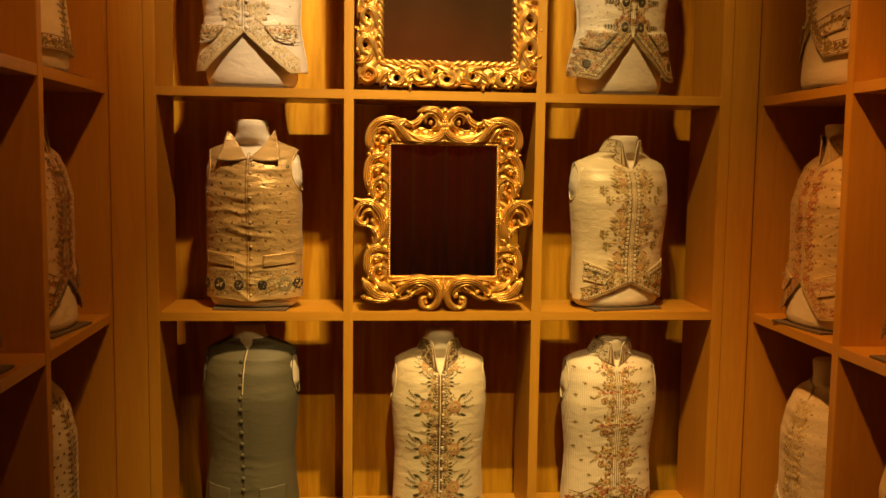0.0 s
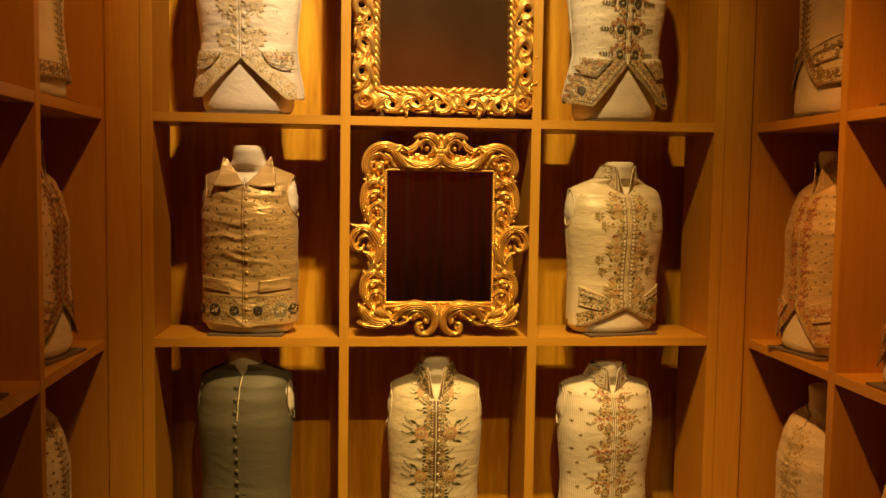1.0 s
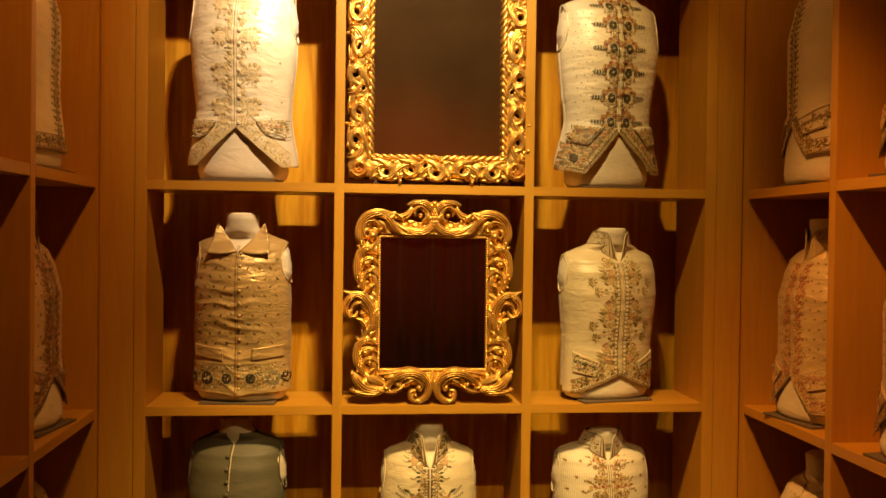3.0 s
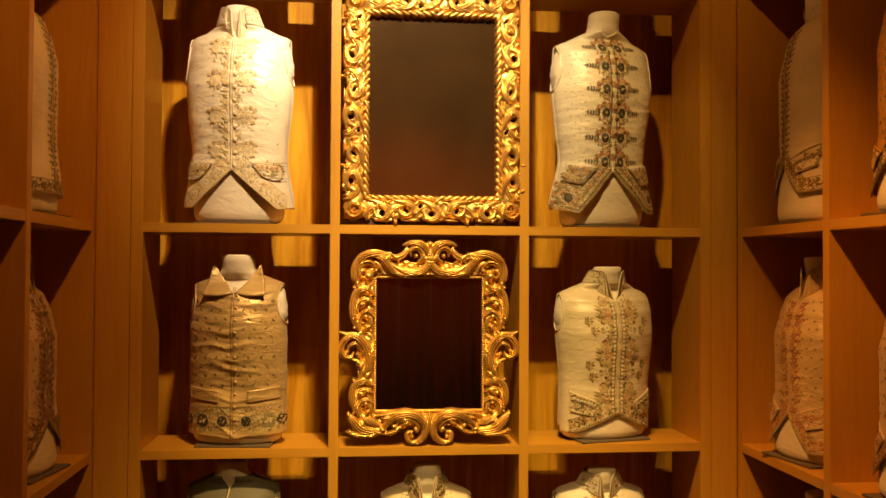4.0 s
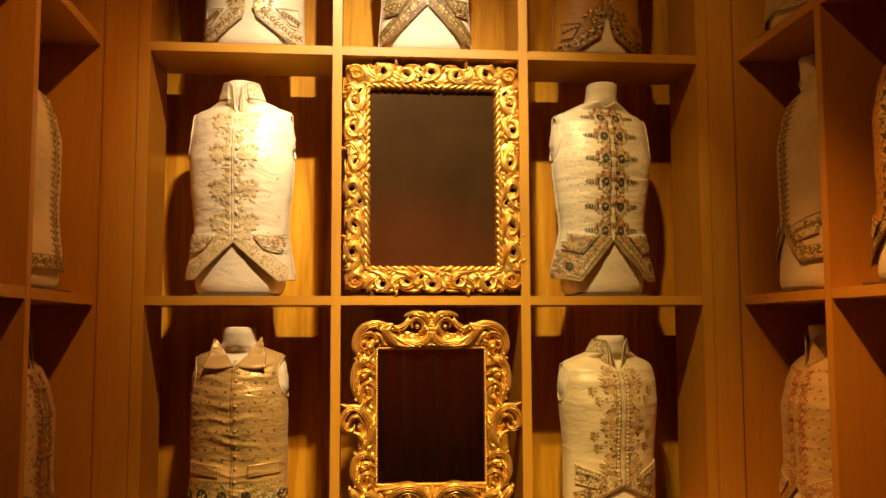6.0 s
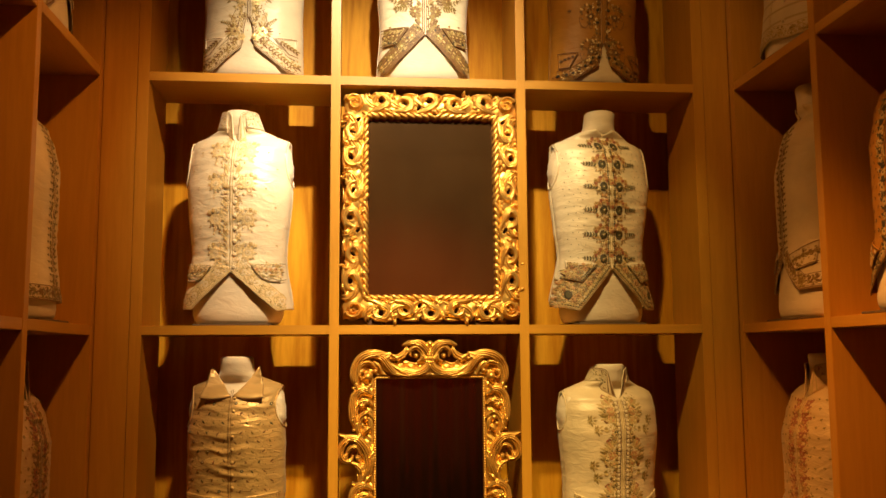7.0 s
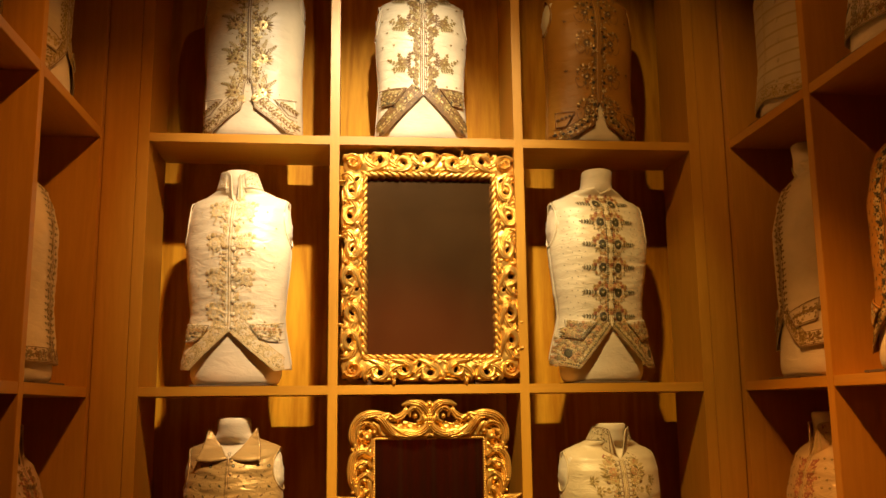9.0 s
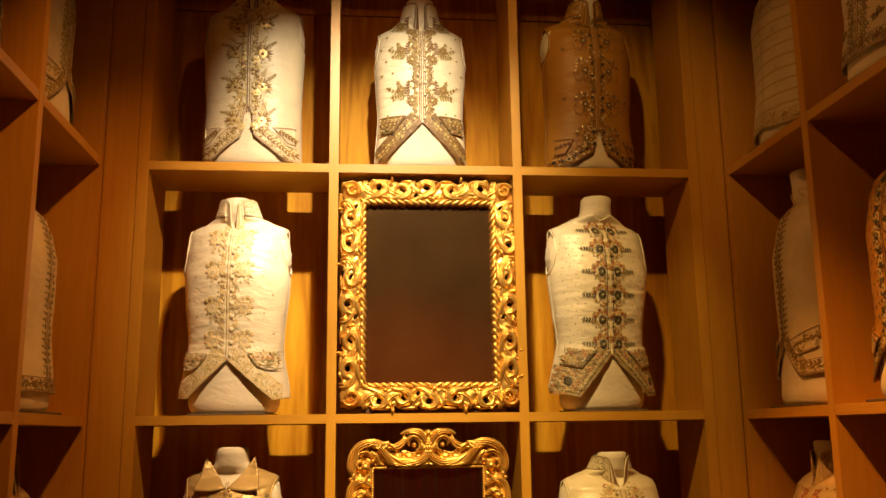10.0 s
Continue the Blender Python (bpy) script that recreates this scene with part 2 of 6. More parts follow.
# ---- cloth and thread ----
def satin(name, colour, rough=0.42, stripes=None, folds=0.3, sheen=0.15, lustre=0.0):
    def build(nt, bsdf):
        v = coords(nt)
        n1 = node(nt, "ShaderNodeTexNoise", Scale=7.0, Detail=4.0)
        n2 = node(nt, "ShaderNodeTexNoise", Scale=130.0, Detail=3.0)
        for n in (n1, n2):
            nt.links.new(v, n.inputs["Vector"])
        lo = tuple(c * 0.84 for c in colour)
        hi = tuple(min(1, c * 1.08) for c in colour)
        col = ramp(nt, n1.outputs[0], [(0.3, lo), (0.7, hi)])
        height = n2.outputs[0]
        if stripes:
            axis, pitch, tone, edge = stripes
            tc = nt.nodes.new("ShaderNodeTexCoord")
            sep = nt.nodes.new("ShaderNodeSeparateXYZ")
            nt.links.new(tc.outputs["Object"], sep.inputs[0])
            mul = node(nt, "ShaderNodeMath")
            mul.operation, mul.inputs[1].default_value = "MULTIPLY", 2 * math.pi / pitch
            sn = node(nt, "ShaderNodeMath")
            sn.operation = "SINE"
            nt.links.new(sep.outputs[axis], mul.inputs[0])
            nt.links.new(mul.outputs[0], sn.inputs[0])
            fac = ramp(nt, sn.outputs[0], [(edge, (0, 0, 0)), (min(1.0, edge + 0.4 * (1 - edge) + 0.15), (1, 1, 1))])
            mix = nt.nodes.new("ShaderNodeMix")
            mix.data_type = "RGBA"
            nt.links.new(fac, mix.inputs[0])
            nt.links.new(col, mix.inputs[6])
            mix.inputs[7].default_value = (*tone, 1)
            col = mix.outputs[2]
            height = sn.outputs[0]
        nt.links.new(col, bsdf.inputs["Base Color"])
        bsdf.inputs["Roughness"].default_value = rough
        bsdf.inputs["Metallic"].default_value = lustre
        bsdf.inputs["Sheen Weight"].default_value = sheen
        bsdf.inputs["Sheen Roughness"].default_value = 0.4
        crease = nt.nodes.new("ShaderNodeTexNoise")
        crease.inputs["Scale"].default_value, crease.inputs["Detail"].default_value, crease.inputs["Distortion"].default_value = 1.0, 3.2, 0.8
        nt.links.new(coords(nt, (17, 17, 38)), crease.inputs["Vector"])
        weave_bump = node(nt, "ShaderNodeBump", Strength=0.12, Distance=0.0008)
        nt.links.new(height, weave_bump.inputs["Height"])
        fold = node(nt, "ShaderNodeBump", Strength=folds, Distance=0.006)
        nt.links.new(crease.outputs[0], fold.inputs["Height"])
        nt.links.new(weave_bump.outputs[0], fold.inputs["Normal"])
        nt.links.new(fold.outputs[0], bsdf.inputs["Normal"])
    return material(name, build)


LINEN = satin("linen_form", (0.78, 0.67, 0.48), 0.75, folds=0.40, sheen=0.1)
IVORY = satin("ivory_satin", (0.75, 0.61, 0.37), 0.44, folds=0.55, lustre=0.05)
CREAM = satin("cream_satin", (0.68, 0.57, 0.38), folds=0.5)
WHITE = satin("white_satin", (0.82, 0.71, 0.49), 0.44, folds=0.6, lustre=0.05)
TAN = satin("tan_satin", (0.62, 0.41, 0.155), 0.38, folds=0.9, lustre=0.30)
TEAL = satin("teal_ribbed_silk", (0.138, 0.120, 0.068), 0.6, stripes=(2, 0.004, (0.108, 0.096, 0.056), 0.1), sheen=0.03)
OCHRE = satin("ochre_silk", (0.44, 0.200, 0.024), 0.50, folds=0.45, sheen=0.0)
GOLDEN = satin("golden_ivory_satin", (0.72, 0.54, 0.28), 0.34, folds=0.9, lustre=0.4)
RIBBED = satin("ribbed_ivory_silk", (0.72, 0.64, 0.47), 0.5, stripes=(0, 0.0062, (0.60, 0.50, 0.32), 0.1))
PINKISH = satin("blush_satin", (0.66, 0.47, 0.30), 0.36, folds=0.8, lustre=0.25)
STRIPED = satin("striped_cream_cloth", (0.66, 0.56, 0.36), 0.55, stripes=(2, 0.046, (0.46, 0.35, 0.18), 0.72))


def thread(name, colour, rough=0.55, metal=0.0):
    return plain(name, colour, rough, metal, vary=0.3, scale=420, relief=0.4)


THREADS = [thread("dark_green_thread", (0.075, 0.064, 0.022)), thread("olive_thread", (0.27, 0.185, 0.048)), thread("gold_thread", (0.74, 0.56, 0.26), 0.42, 0.6),
           thread("peach_thread", (0.50, 0.27, 0.11)), thread("rose_thread", (0.31, 0.10, 0.05)), thread("pale_thread", (0.64, 0.53, 0.33)),
           thread("brown_thread", (0.19, 0.095, 0.028)), thread("black_thread", (0.042, 0.030, 0.016)), thread("grey_green_thread", (0.22, 0.175, 0.085)),
           thread("straw_thread", (0.50, 0.365, 0.15)), plain("sequin_metal", (0.90, 0.72, 0.36), 0.2, 1.0, relief=0.0),
           thread("honey_thread", (0.68, 0.53, 0.27))]
GREEN, OLIVE, GOLD, PEACH, ROSE, PALE, BROWN, BLACK, GREY, STRAW, SEQUIN, HONEY = range(12)


NAP = 0.0083                                # thread's lift off the form


class Needle:
    """Raised stitching laid on a garment's surface, in (x, height) of its front."""

    def __init__(self, garment, parent):
        self.g, self.parent, self.off = garment, parent, NAP
        self.clear()

    def clear(self):
        self.v, self.f, self.m = [], [], []

    def put(self, x, h, up=0.0):
        self.v.append(self.g.on(x, h, self.off + 0.38 * up + self.g.ripple(x, h)))
        return len(self.v) - 1

    def face(self, ids, m):
        self.f.append(ids)
        self.m.append(m)

    def leaf(self, x, h, ang, length, width, m, up=0.0014):
        c, s = math.cos(ang), math.sin(ang)
        def q(u, w, z):
            return self.put(x + c * u * length - s * w * width, h + s * u * length + c * w * width, z)
        a, b = q(0, 0, 0), q(1, 0, 0)
        mid = [q(0.3, 0, up), q(0.65, 0, up)]
        for sg in (-1, 1):
            e1, e2 = q(0.28, sg * 0.42, 0.0002), q(0.62, sg * 0.40, 0.0002)
            self.face((a, e1, mid[0]), m)
            self.face((e1, e2, mid[1], mid[0]), m)
            self.face((e2, b, mid[1]), m)

    def disc(self, x, h, rx, ry, m, up=0.0015, n=10, inner=None):
        rim = [self.put(x + rx * math.cos(2 * math.pi * k / n), h + ry * math.sin(2 * math.pi * k / n), 0.0002) for k in range(n)]
        top = [self.put(x + 0.62 * rx * math.cos(2 * math.pi * k / n), h + 0.62 * ry * math.sin(2 * math.pi * k / n), up) for k in range(n)]
        for k in range(n):
            self.face((rim[k], rim[(k + 1) % n], top[(k + 1) % n], top[k]), m)
        self.face(tuple(top), m if inner is None else inner)

    def ring(self, x, h, r, w, m, n=10):
        self.stroke([(x + r * math.cos(2 * math.pi * k / n), h + r * math.sin(2 * math.pi * k / n)) for k in range(n + 1)], w, m)

    def flower(self, x, h, r, petal, core, n=6, turn=0.0, up=0.002):
        for k in range(n):
            self.leaf(x, h, turn + 2 * math.pi * k / n, r, r * 0.95, petal, up)
        self.disc(x, h, r * 0.34, r * 0.34, core, up + 0.0012, 7)

    def rose(self, x, h, r, outer, mid, core):
        for k in range(7):
            a = 2 * math.pi * k / 7
            self.disc(x + 0.55 * r * math.cos(a), h + 0.55 * r * math.sin(a), 0.45 * r, 0.45 * r, outer, 0.0016, 7)
        self.disc(x, h, 0.55 * r, 0.55 * r, mid, 0.0034, 8)
        self.ring(x, h, 0.38 * r, 0.16 * r, core)
        self.disc(x, h, 0.2 * r, 0.2 * r, core, 0.0045, 6)

    def stroke(self, pts, w, m, up=0.0010):
        rows = []
        for i, (x, h) in enumerate(pts):
            p, q = pts[max(0, i - 1)], pts[min(len(pts) - 1, i + 1)]
            d = Vector((q[0] - p[0], q[1] - p[1]))
            d = d.normalized() if d.length else Vector((1, 0))
            n = (-d.y * w / 2, d.x * w / 2)
            rows.append((self.put(x + n[0], h + n[1], 0.0001), self.put(x, h, up), self.put(x - n[0], h - n[1], 0.0001)))
        for a, b in zip(rows, rows[1:]):
            self.face((a[0], b[0], b[1], a[1]), m)
            self.face((a[1], b[1], b[2], a[2]), m)

    def fern(self, x, h, ang, length, m, leaf=0.008, curl=0.3, pairs=5):
        pts = []
        for k in range(pairs + 1):
            u = k / pairs
            a = ang + curl * (u - 0.3)
            pts.append((x + math.cos(a) * length * u, h + math.sin(a) * length * u))
        self.stroke(pts, 0.0016, m)
        for k, (px, ph) in enumerate(pts[1:]):
            for sg in (-1, 1):
                self.leaf(px, ph, ang + sg * 0.9, leaf * (1.15 - 0.1 * k), leaf * 0.5, m)
        self.leaf(pts[-1][0], pts[-1][1], ang + curl * 0.7, leaf, leaf * 0.5, m)

    def done(self, name, label="", stuff=False):
        if not self.v:
            return None
        me = bpy.data.meshes.new(name)
        me.from_pydata(self.v, [], self.f)
        for t in THREADS:
            me.materials.append(t)
        me.polygons.foreach_set("material_index", self.m)
        ob = new(name, me)
        ob.parent = self.parent
        tagged(ob, label, kind="stuff" if stuff else "")
        self.clear()
        return ob


def thicket(nd, rng, n, place, colours, size, blooms=0.3):
    """Small mixed leaves and blooms, thick together; place(rng) gives each one's (x, h)."""
    for _ in range(n):
        x, h = place(rng)
        c = rng.choice(colours)
        k = size * rng.uniform(0.7, 1.25)
        if rng.random() < blooms:
            nd.flower(x, h, k * 0.62, c, rng.choice(colours), 5, rng.uniform(0, 3), 0.0012 + rng.random() * 0.001)
        else:
            nd.leaf(x, h, rng.uniform(0, 6.28), k, k * 0.5, c, 0.001 + rng.random() * 0.0012)


def flap_fill(nd, quad, s, n, colours, size, rng, off=0.0150):
    """Stitching spread over a pocket flap."""
    keep, nd.off = nd.off, off
    (ax, ah), (bx, bh), (cx, ch), (dx, dh) = quad

    def place(r):
        u, v = r.uniform(0.08, 0.95), r.uniform(0.1, 0.9)
        x = (ax + (bx - ax) * u) * (1 - v) + (dx + (cx - dx) * u) * v
        h = (ah + (bh - ah) * u) * (1 - v) + (dh + (ch - dh) * u) * v
        return s * min(x, 0.92 * lerp_table(nd.g.table, h)[0]), h
    thicket(nd, rng, n, place, colours, size)
    nd.off = keep


def along(pts, step, start=0.0):
    """Points and directions at even steps along a polyline."""
    out, left = [], start
    for p, q in zip(pts, pts[1:]):
        d = Vector((q[0] - p[0], q[1] - p[1]))
        n = d.length
        while left < n:
            out.append((p[0] + d.x * left / n, p[1] + d.y * left / n, math.atan2(d.y, d.x)))
            left += step
        left -= n
    return out


def inset(pts, d):
    """The polyline moved to the left of its run by d, mitred."""
    out = []
    for i, p in enumerate(pts):
        acc = Vector((0, 0))
        for a, b in ((i - 1, i), (i, i + 1)):
            if 0 <= a and b < len(pts):
                e = Vector((pts[b][0] - pts[a][0], pts[b][1] - pts[a][1])).normalized()
                acc += Vector((-e.y, e.x))
        acc.normalize()
        out.append((p[0] + acc.x * d, p[1] + acc.y * d))
    return out


def dense(pts, step=0.012):
    out = []
    for p, q in zip(pts, pts[1:]):
        n = max(1, int(math.hypot(q[0] - p[0], q[1] - p[1]) / step))
        out += [(p[0] + (q[0] - p[0]) * k / n, p[1] + (q[1] - p[1]) * k / n) for k in range(n)]
    return out + [pts[-1]]


# ---- the waistcoat ----
class Cut:
    """hem: (distance from centre, height) rows, one list for each side; neck: V's foot and its spread in radians."""

    def __init__(self, hem, hem_r=None, v_low=0.0, v_wide=0.6, collar=0.0, collar_gap=0.16, lean=0.006, pucker=0.0016, armhole=0.39):
        self.hem = {-1: hem, 1: hem_r or hem}
        self.v_low, self.v_wide, self.collar, self.collar_gap, self.lean, self.pucker, self.armhole = v_low, v_wide, collar, collar_gap, lean, pucker, armhole

    def hem_at(self, s, x):
        return lerp_poly(self.hem[s], x)


class CollarBand:
    """A standing collar, ruled from the neckline to a ring round the neck; its front edges part upwards.
    As a needle's ground, x runs round it from the front and h up it, both in metres."""

    def __init__(self, g, cut):
        self.g, self.cut, self.r = g, cut, g.neck_r + 0.006 + 0.5 * cut.lean
        self.tall = cut.collar + 0.5 * (g.neck - cut.v_low)
        self.mid = lerp_table(g.table, g.neck)[2] - 0.012

    def point(self, th, v, off):
        g, cut = self.g, self.cut
        near = th if th < math.pi else 2 * math.pi - th
        s = 1 if th < math.pi else -1
        k = min(1.0, near / cut.v_wide)
        low = g.at(near, cut.v_low + (g.neck - cut.v_low) * k ** 0.85 - 0.006, 0.0085 + off)
        phi = cut.collar_gap + (math.pi - cut.collar_gap) * near / math.pi
        drop = 0.016 * math.exp(-near / 0.10) + 0.010 * math.exp(-near / 0.7)
        r = self.r + off
        high = Vector((r * math.sin(phi), self.mid - r * math.cos(phi), g.neck + cut.collar - drop))
        p = low.lerp(high, v)
        return Vector((s * p.x, p.y, p.z))

    def on(self, x, h, off):
        th = max(0.03, min(math.pi - 0.05, abs(x) / 0.075))
        return self.point(th if x > 0 else 2 * math.pi - th, max(0.0, min(1.0, h / self.tall)), off)

    def ripple(self, x, h):
        return 0.0


def lerp_poly(rows, x):
    if x <= rows[0][0]:
        return rows[0][1]
    for p, q in zip(rows, rows[1:]):
        if x <= q[0]:
            return p[1] + (q[1] - p[1]) * (x - p[0]) / max(1e-6, q[0] - p[0])
    return rows[-1][1]


def solid_grid(rows, thick):
    bm = bmesh.new()
    vs = [[bm.verts.new(p) for p in r] for r in rows]
    for r, q in zip(vs, vs[1:]):
        for k in range(len(r) - 1):
            bm.faces.new((r[k], r[k + 1], q[k + 1], q[k]))
    bmesh.ops.recalc_face_normals(bm, faces=bm.faces[:])
    bmesh.ops.solidify(bm, geom=bm.faces[:], thickness=thick)
    return bm


def button_mesh(r, deep=0.005):
    bm = bmesh.new()
    prof = [(0.0, deep), (0.45 * r, deep * 0.93), (0.8 * r, deep * 0.7), (r, deep * 0.3), (r * 0.97, 0.0)]
    rings = [[bm.verts.new((p * math.cos(2 * math.pi * k / 12), -d, p * math.sin(2 * math.pi * k / 12))) for k in range(12)] for p, d in prof[1:]]
    top = bm.verts.new((0, -deep, 0))
    for k in range(12):
        bm.faces.new((top, rings[0][k], rings[0][(k + 1) % 12]))
        for a, b in zip(rings, rings[1:]):
            bm.faces.new((a[k], b[k], b[(k + 1) % 12], a[(k + 1) % 12]))
    return bm


def waistcoat(g, cut, m, cloth, label, buttons=None, button_mat=None, fine=1.0, seed=0.0, back_mat=None):
    """g: the garment's Torso. Builds fronts, back, collar, armhole piping and buttons under one Empty."""
    top = empty("waistcoat", m, label, "waistcoat", "waistcoats on dress forms")
    nu, nv = int(52 * fine), int(100 * fine)

    def crest(th):
        k = min(1.0, abs(th) / cut.v_wide)
        return cut.v_low + (g.neck - cut.v_low) * k ** 0.85 if k < 1 else g.neck

    g.pucker, g.seed = cut.pucker * 1.5, seed
    hole_h, hole_r, hole_w = g.shoulder * 0.868, g.shoulder * 0.128, cut.armhole

    def point(th, h, off):
        return g.at(th, h, off + g.ripple(g.at(th, h).x, h))

    def in_hole(th, h):
        d = abs(abs(th if th < math.pi else 2 * math.pi - th) - math.pi / 2)
        return (d / hole_w) ** 2 + ((h - hole_h) / hole_r) ** 2 < 0.94

    def panel(name, ths, lows, highs, off, mat):
        bm = bmesh.new()
        grid, spots = [], []
        for th, lo, hi in zip(ths, lows, highs):
            hs = [lo + (hi - lo) * j / nv for j in range(nv + 1)]
            spots.append([in_hole(th, h) for h in hs])
            grid.append([bm.verts.new(point(th, h, off)) for h in hs])
        for i in range(len(grid) - 1):
            for j in range(nv):
                if not (spots[i][j] or spots[i + 1][j] or spots[i][j + 1] or spots[i + 1][j + 1]):
                    bm.faces.new((grid[i][j], grid[i + 1][j], grid[i + 1][j + 1], grid[i][j + 1]))
        bmesh.ops.delete(bm, geom=[v for v in bm.verts if not v.link_faces], context="VERTS")
        bmesh.ops.recalc_face_normals(bm, faces=bm.faces[:])
        bmesh.ops.solidify(bm, geom=bm.faces[:], thickness=-0.0022)
        part(name, bm, mat, top)

    hip = lerp_table(g.table, 0.06)[0]
    for s in (-1, 1):
        ths, lows, highs = [], [], []
        for i in range(nu + 1):
            th = s * (-0.035 * (s > 0) + (math.pi / 2 + 0.035 * (s > 0)) * i / nu)
            x = hip * math.copysign(abs(math.sin(th)) ** (2 / 2.12), math.sin(th))
            ths.append(th)
            lows.append(cut.hem_at(s, max(0.0, s * x)))
            highs.append(crest(th))
        panel("front_panel", ths, lows, highs, 0.0046 + (0.0008 if s > 0 else 0.0), cloth)
    ths = [math.pi / 2 + math.pi * i / 30 for i in range(31)]
    panel("back_panel", ths, [cut.hem_at(1 if i < 15 else -1, 9.0) for i in range(31)], [g.neck] * 31, 0.0042, back_mat or cloth)
    if cut.collar:
        band = CollarBand(g, cut)
        bm, rows = bmesh.new(), []
        for i in range(97):
            th = 0.03 + (2 * math.pi - 0.06) * i / 96
            loop = [band.point(th, j / 8, 0.0012) for j in range(9)] + [band.point(th, j / 8, -0.0020) for j in range(8, -1, -1)]
            rows.append([bm.verts.new(p) for p in loop])
        for p, q in zip(rows, rows[1:]):
            for j in range(18):
                bm.faces.new((p[j], q[j], q[(j + 1) % 18], p[(j + 1) % 18]))
        bm.faces.new(rows[0])
        bm.faces.new(rows[-1][::-1])
        part("collar", bm, cloth, top)
    for s in (-1, 1):
        bm = bmesh.new()
        n = 60
        ring = [g.at(s * (math.pi / 2 + hole_w * math.cos(2 * math.pi * k / n)), hole_h + hole_r * math.sin(2 * math.pi * k / n), 0.0085) for k in range(n)]
        tubes = []
        for k in range(n):
            d = (ring[(k + 1) % n] - ring[k - 1]).normalized()
            e = Vector((s, 0, 0))
            e = (e - d * d.dot(e)).normalized()
            f = d.cross(e)
            r = 0.0027 + 0.0006 * noise.noise(Vector((k * 0.9, seed, s)))
            tubes.append([bm.verts.new(ring[k] + (e * math.cos(t) + f * math.sin(t)) * r) for t in (0, 1.05, 2.09, 3.14, 4.19, 5.24)])
        for k in range(n):
            p, q = tubes[k], tubes[(k + 1) % n]
            for t in range(6):
                bm.faces.new((p[t], p[(t + 1) % 6], q[(t + 1) % 6], q[t]))
        part("armhole_piping", bm, cloth, top)
    if buttons:
        r, places = buttons
        me = mesh_of(button_mesh(r), "button", button_mat or cloth)
        for x, h in places:
            part("button", me, None, top, at=Matrix.Translation(g.on(x, h, 0.0080 + g.ripple(x, h))))
    return top


def collar_trim(nd, g, cut, edge, mix, rng, n=70, size=0.0095, width=0.0034):
    """Piping along the collar's front and upper edges, a stitched line inside it, and stitching on its face."""
    band = CollarBand(g, cut)
    on = Needle(band, nd.parent)
    for s in (-1, 1):
        on.off = 0.0020
        top = band.tall
        for d, w in ((0.0025, width), (0.0080, width * 0.5)):
            on.stroke(dense([(s * (0.003 + d), 0.004), (s * (0.003 + d), top - d), (s * 0.150, top - d)], 0.006), w, edge)
        if mix:
            def place(r):
                return s * (0.012 + 0.085 * r.random()), r.uniform(0.010, top - 0.009)
            thicket(on, rng, n, place, mix, size * 0.85)
        on.done("collar_embroidery")


def patch(g, top, name, quad, cloth, off=0.010, n=12, sag=0.0, label="", thick=0.0025):
    """A small flap on the front: quad of (x, h): inner top, outer top, outer foot, inner foot; sag bends its foot."""
    (ax, ah), (bx, bh), (cx, ch), (dx, dh) = quad
    rows = []
    for i in range(n + 1):
        u = i / n
        row = []
        for j in range(n + 1):
            v = j / n
            x = (ax + (bx - ax) * u) * (1 - v) + (dx + (cx - dx) * u) * v
            lim = 0.93 * lerp_table(g.table, (ah + ch) / 2)[0]
            x = max(-lim, min(lim, x))
            h = (ah + (bh - ah) * u) * (1 - v) + (dh + (ch - dh) * u) * v - sag * v * math.sin(math.pi * u)
            row.append(g.on(x, h, off + 0.002 * v + g.ripple(x, h)))
        rows.append(row)
    return part(name, solid_grid(rows, -thick), cloth, top, label)
# ---- what is stitched on them ----
def hem_path(cut, g, s, reach=0.97):
    a = lerp_table(g.table, 0.06)[0] * reach
    rows = [(x, h) for x, h in cut.hem[s] if x < a] + [(a, cut.hem_at(s, a))]
    return [(s * x, h) for x, h in rows]


def hem_border(nd, cut, g, s, width, line, fill, step, start=0.008, ground=None, mix=(OLIVE, BROWN, STRAW, GREY)):
    """Edging lines along the hem, with fill(needle, x, h, angle, index) at even steps between them, on a thick ground of leaves."""
    rng = random.Random(int(width * 1e4) + s)
    path = dense(hem_path(cut, g, s))
    if ground is not None:
        nd.off -= 0.0006
        for k in range(4):
            nd.stroke(inset(path, s * width * (0.125 + 0.25 * k)), width * 0.26, ground, 0.0002)
        nd.off += 0.0006
    nd.stroke(inset(path, s * 0.003), 0.0032, line)
    nd.stroke(inset(path, s * 0.0085), 0.0018, line)
    nd.stroke(inset(path, s * width), 0.0024, line)
    spots = []
    for d in (0.25, 0.45, 0.65, 0.85):
        spots += [(x, h) for x, h, a in along(inset(path, s * width * d), 0.0075)]
    it = iter(spots)
    thicket(nd, rng, len(spots), lambda r: next(it), mix, 0.0095, 0.25)
    for i, (x, h, a) in enumerate(along(inset(path, s * width * 0.55), step, start)):
        fill(nd, x, h, a, i)


def front_foliage(nd, rng, h0, h1, x0, x1, n, colours, size, wave=None):
    """Thick small foliage along both sides of the front opening; wave(h) widens or narrows it."""
    for s in (-1, 1):
        def place(r):
            h = r.uniform(h0, h1)
            return s * (x0 + (x1 - x0) * (wave(h) if wave else 1.0) * r.random() ** 1.2), h
        thicket(nd, rng, n, place, colours, size)
        nd.done("embroidered_foliage")


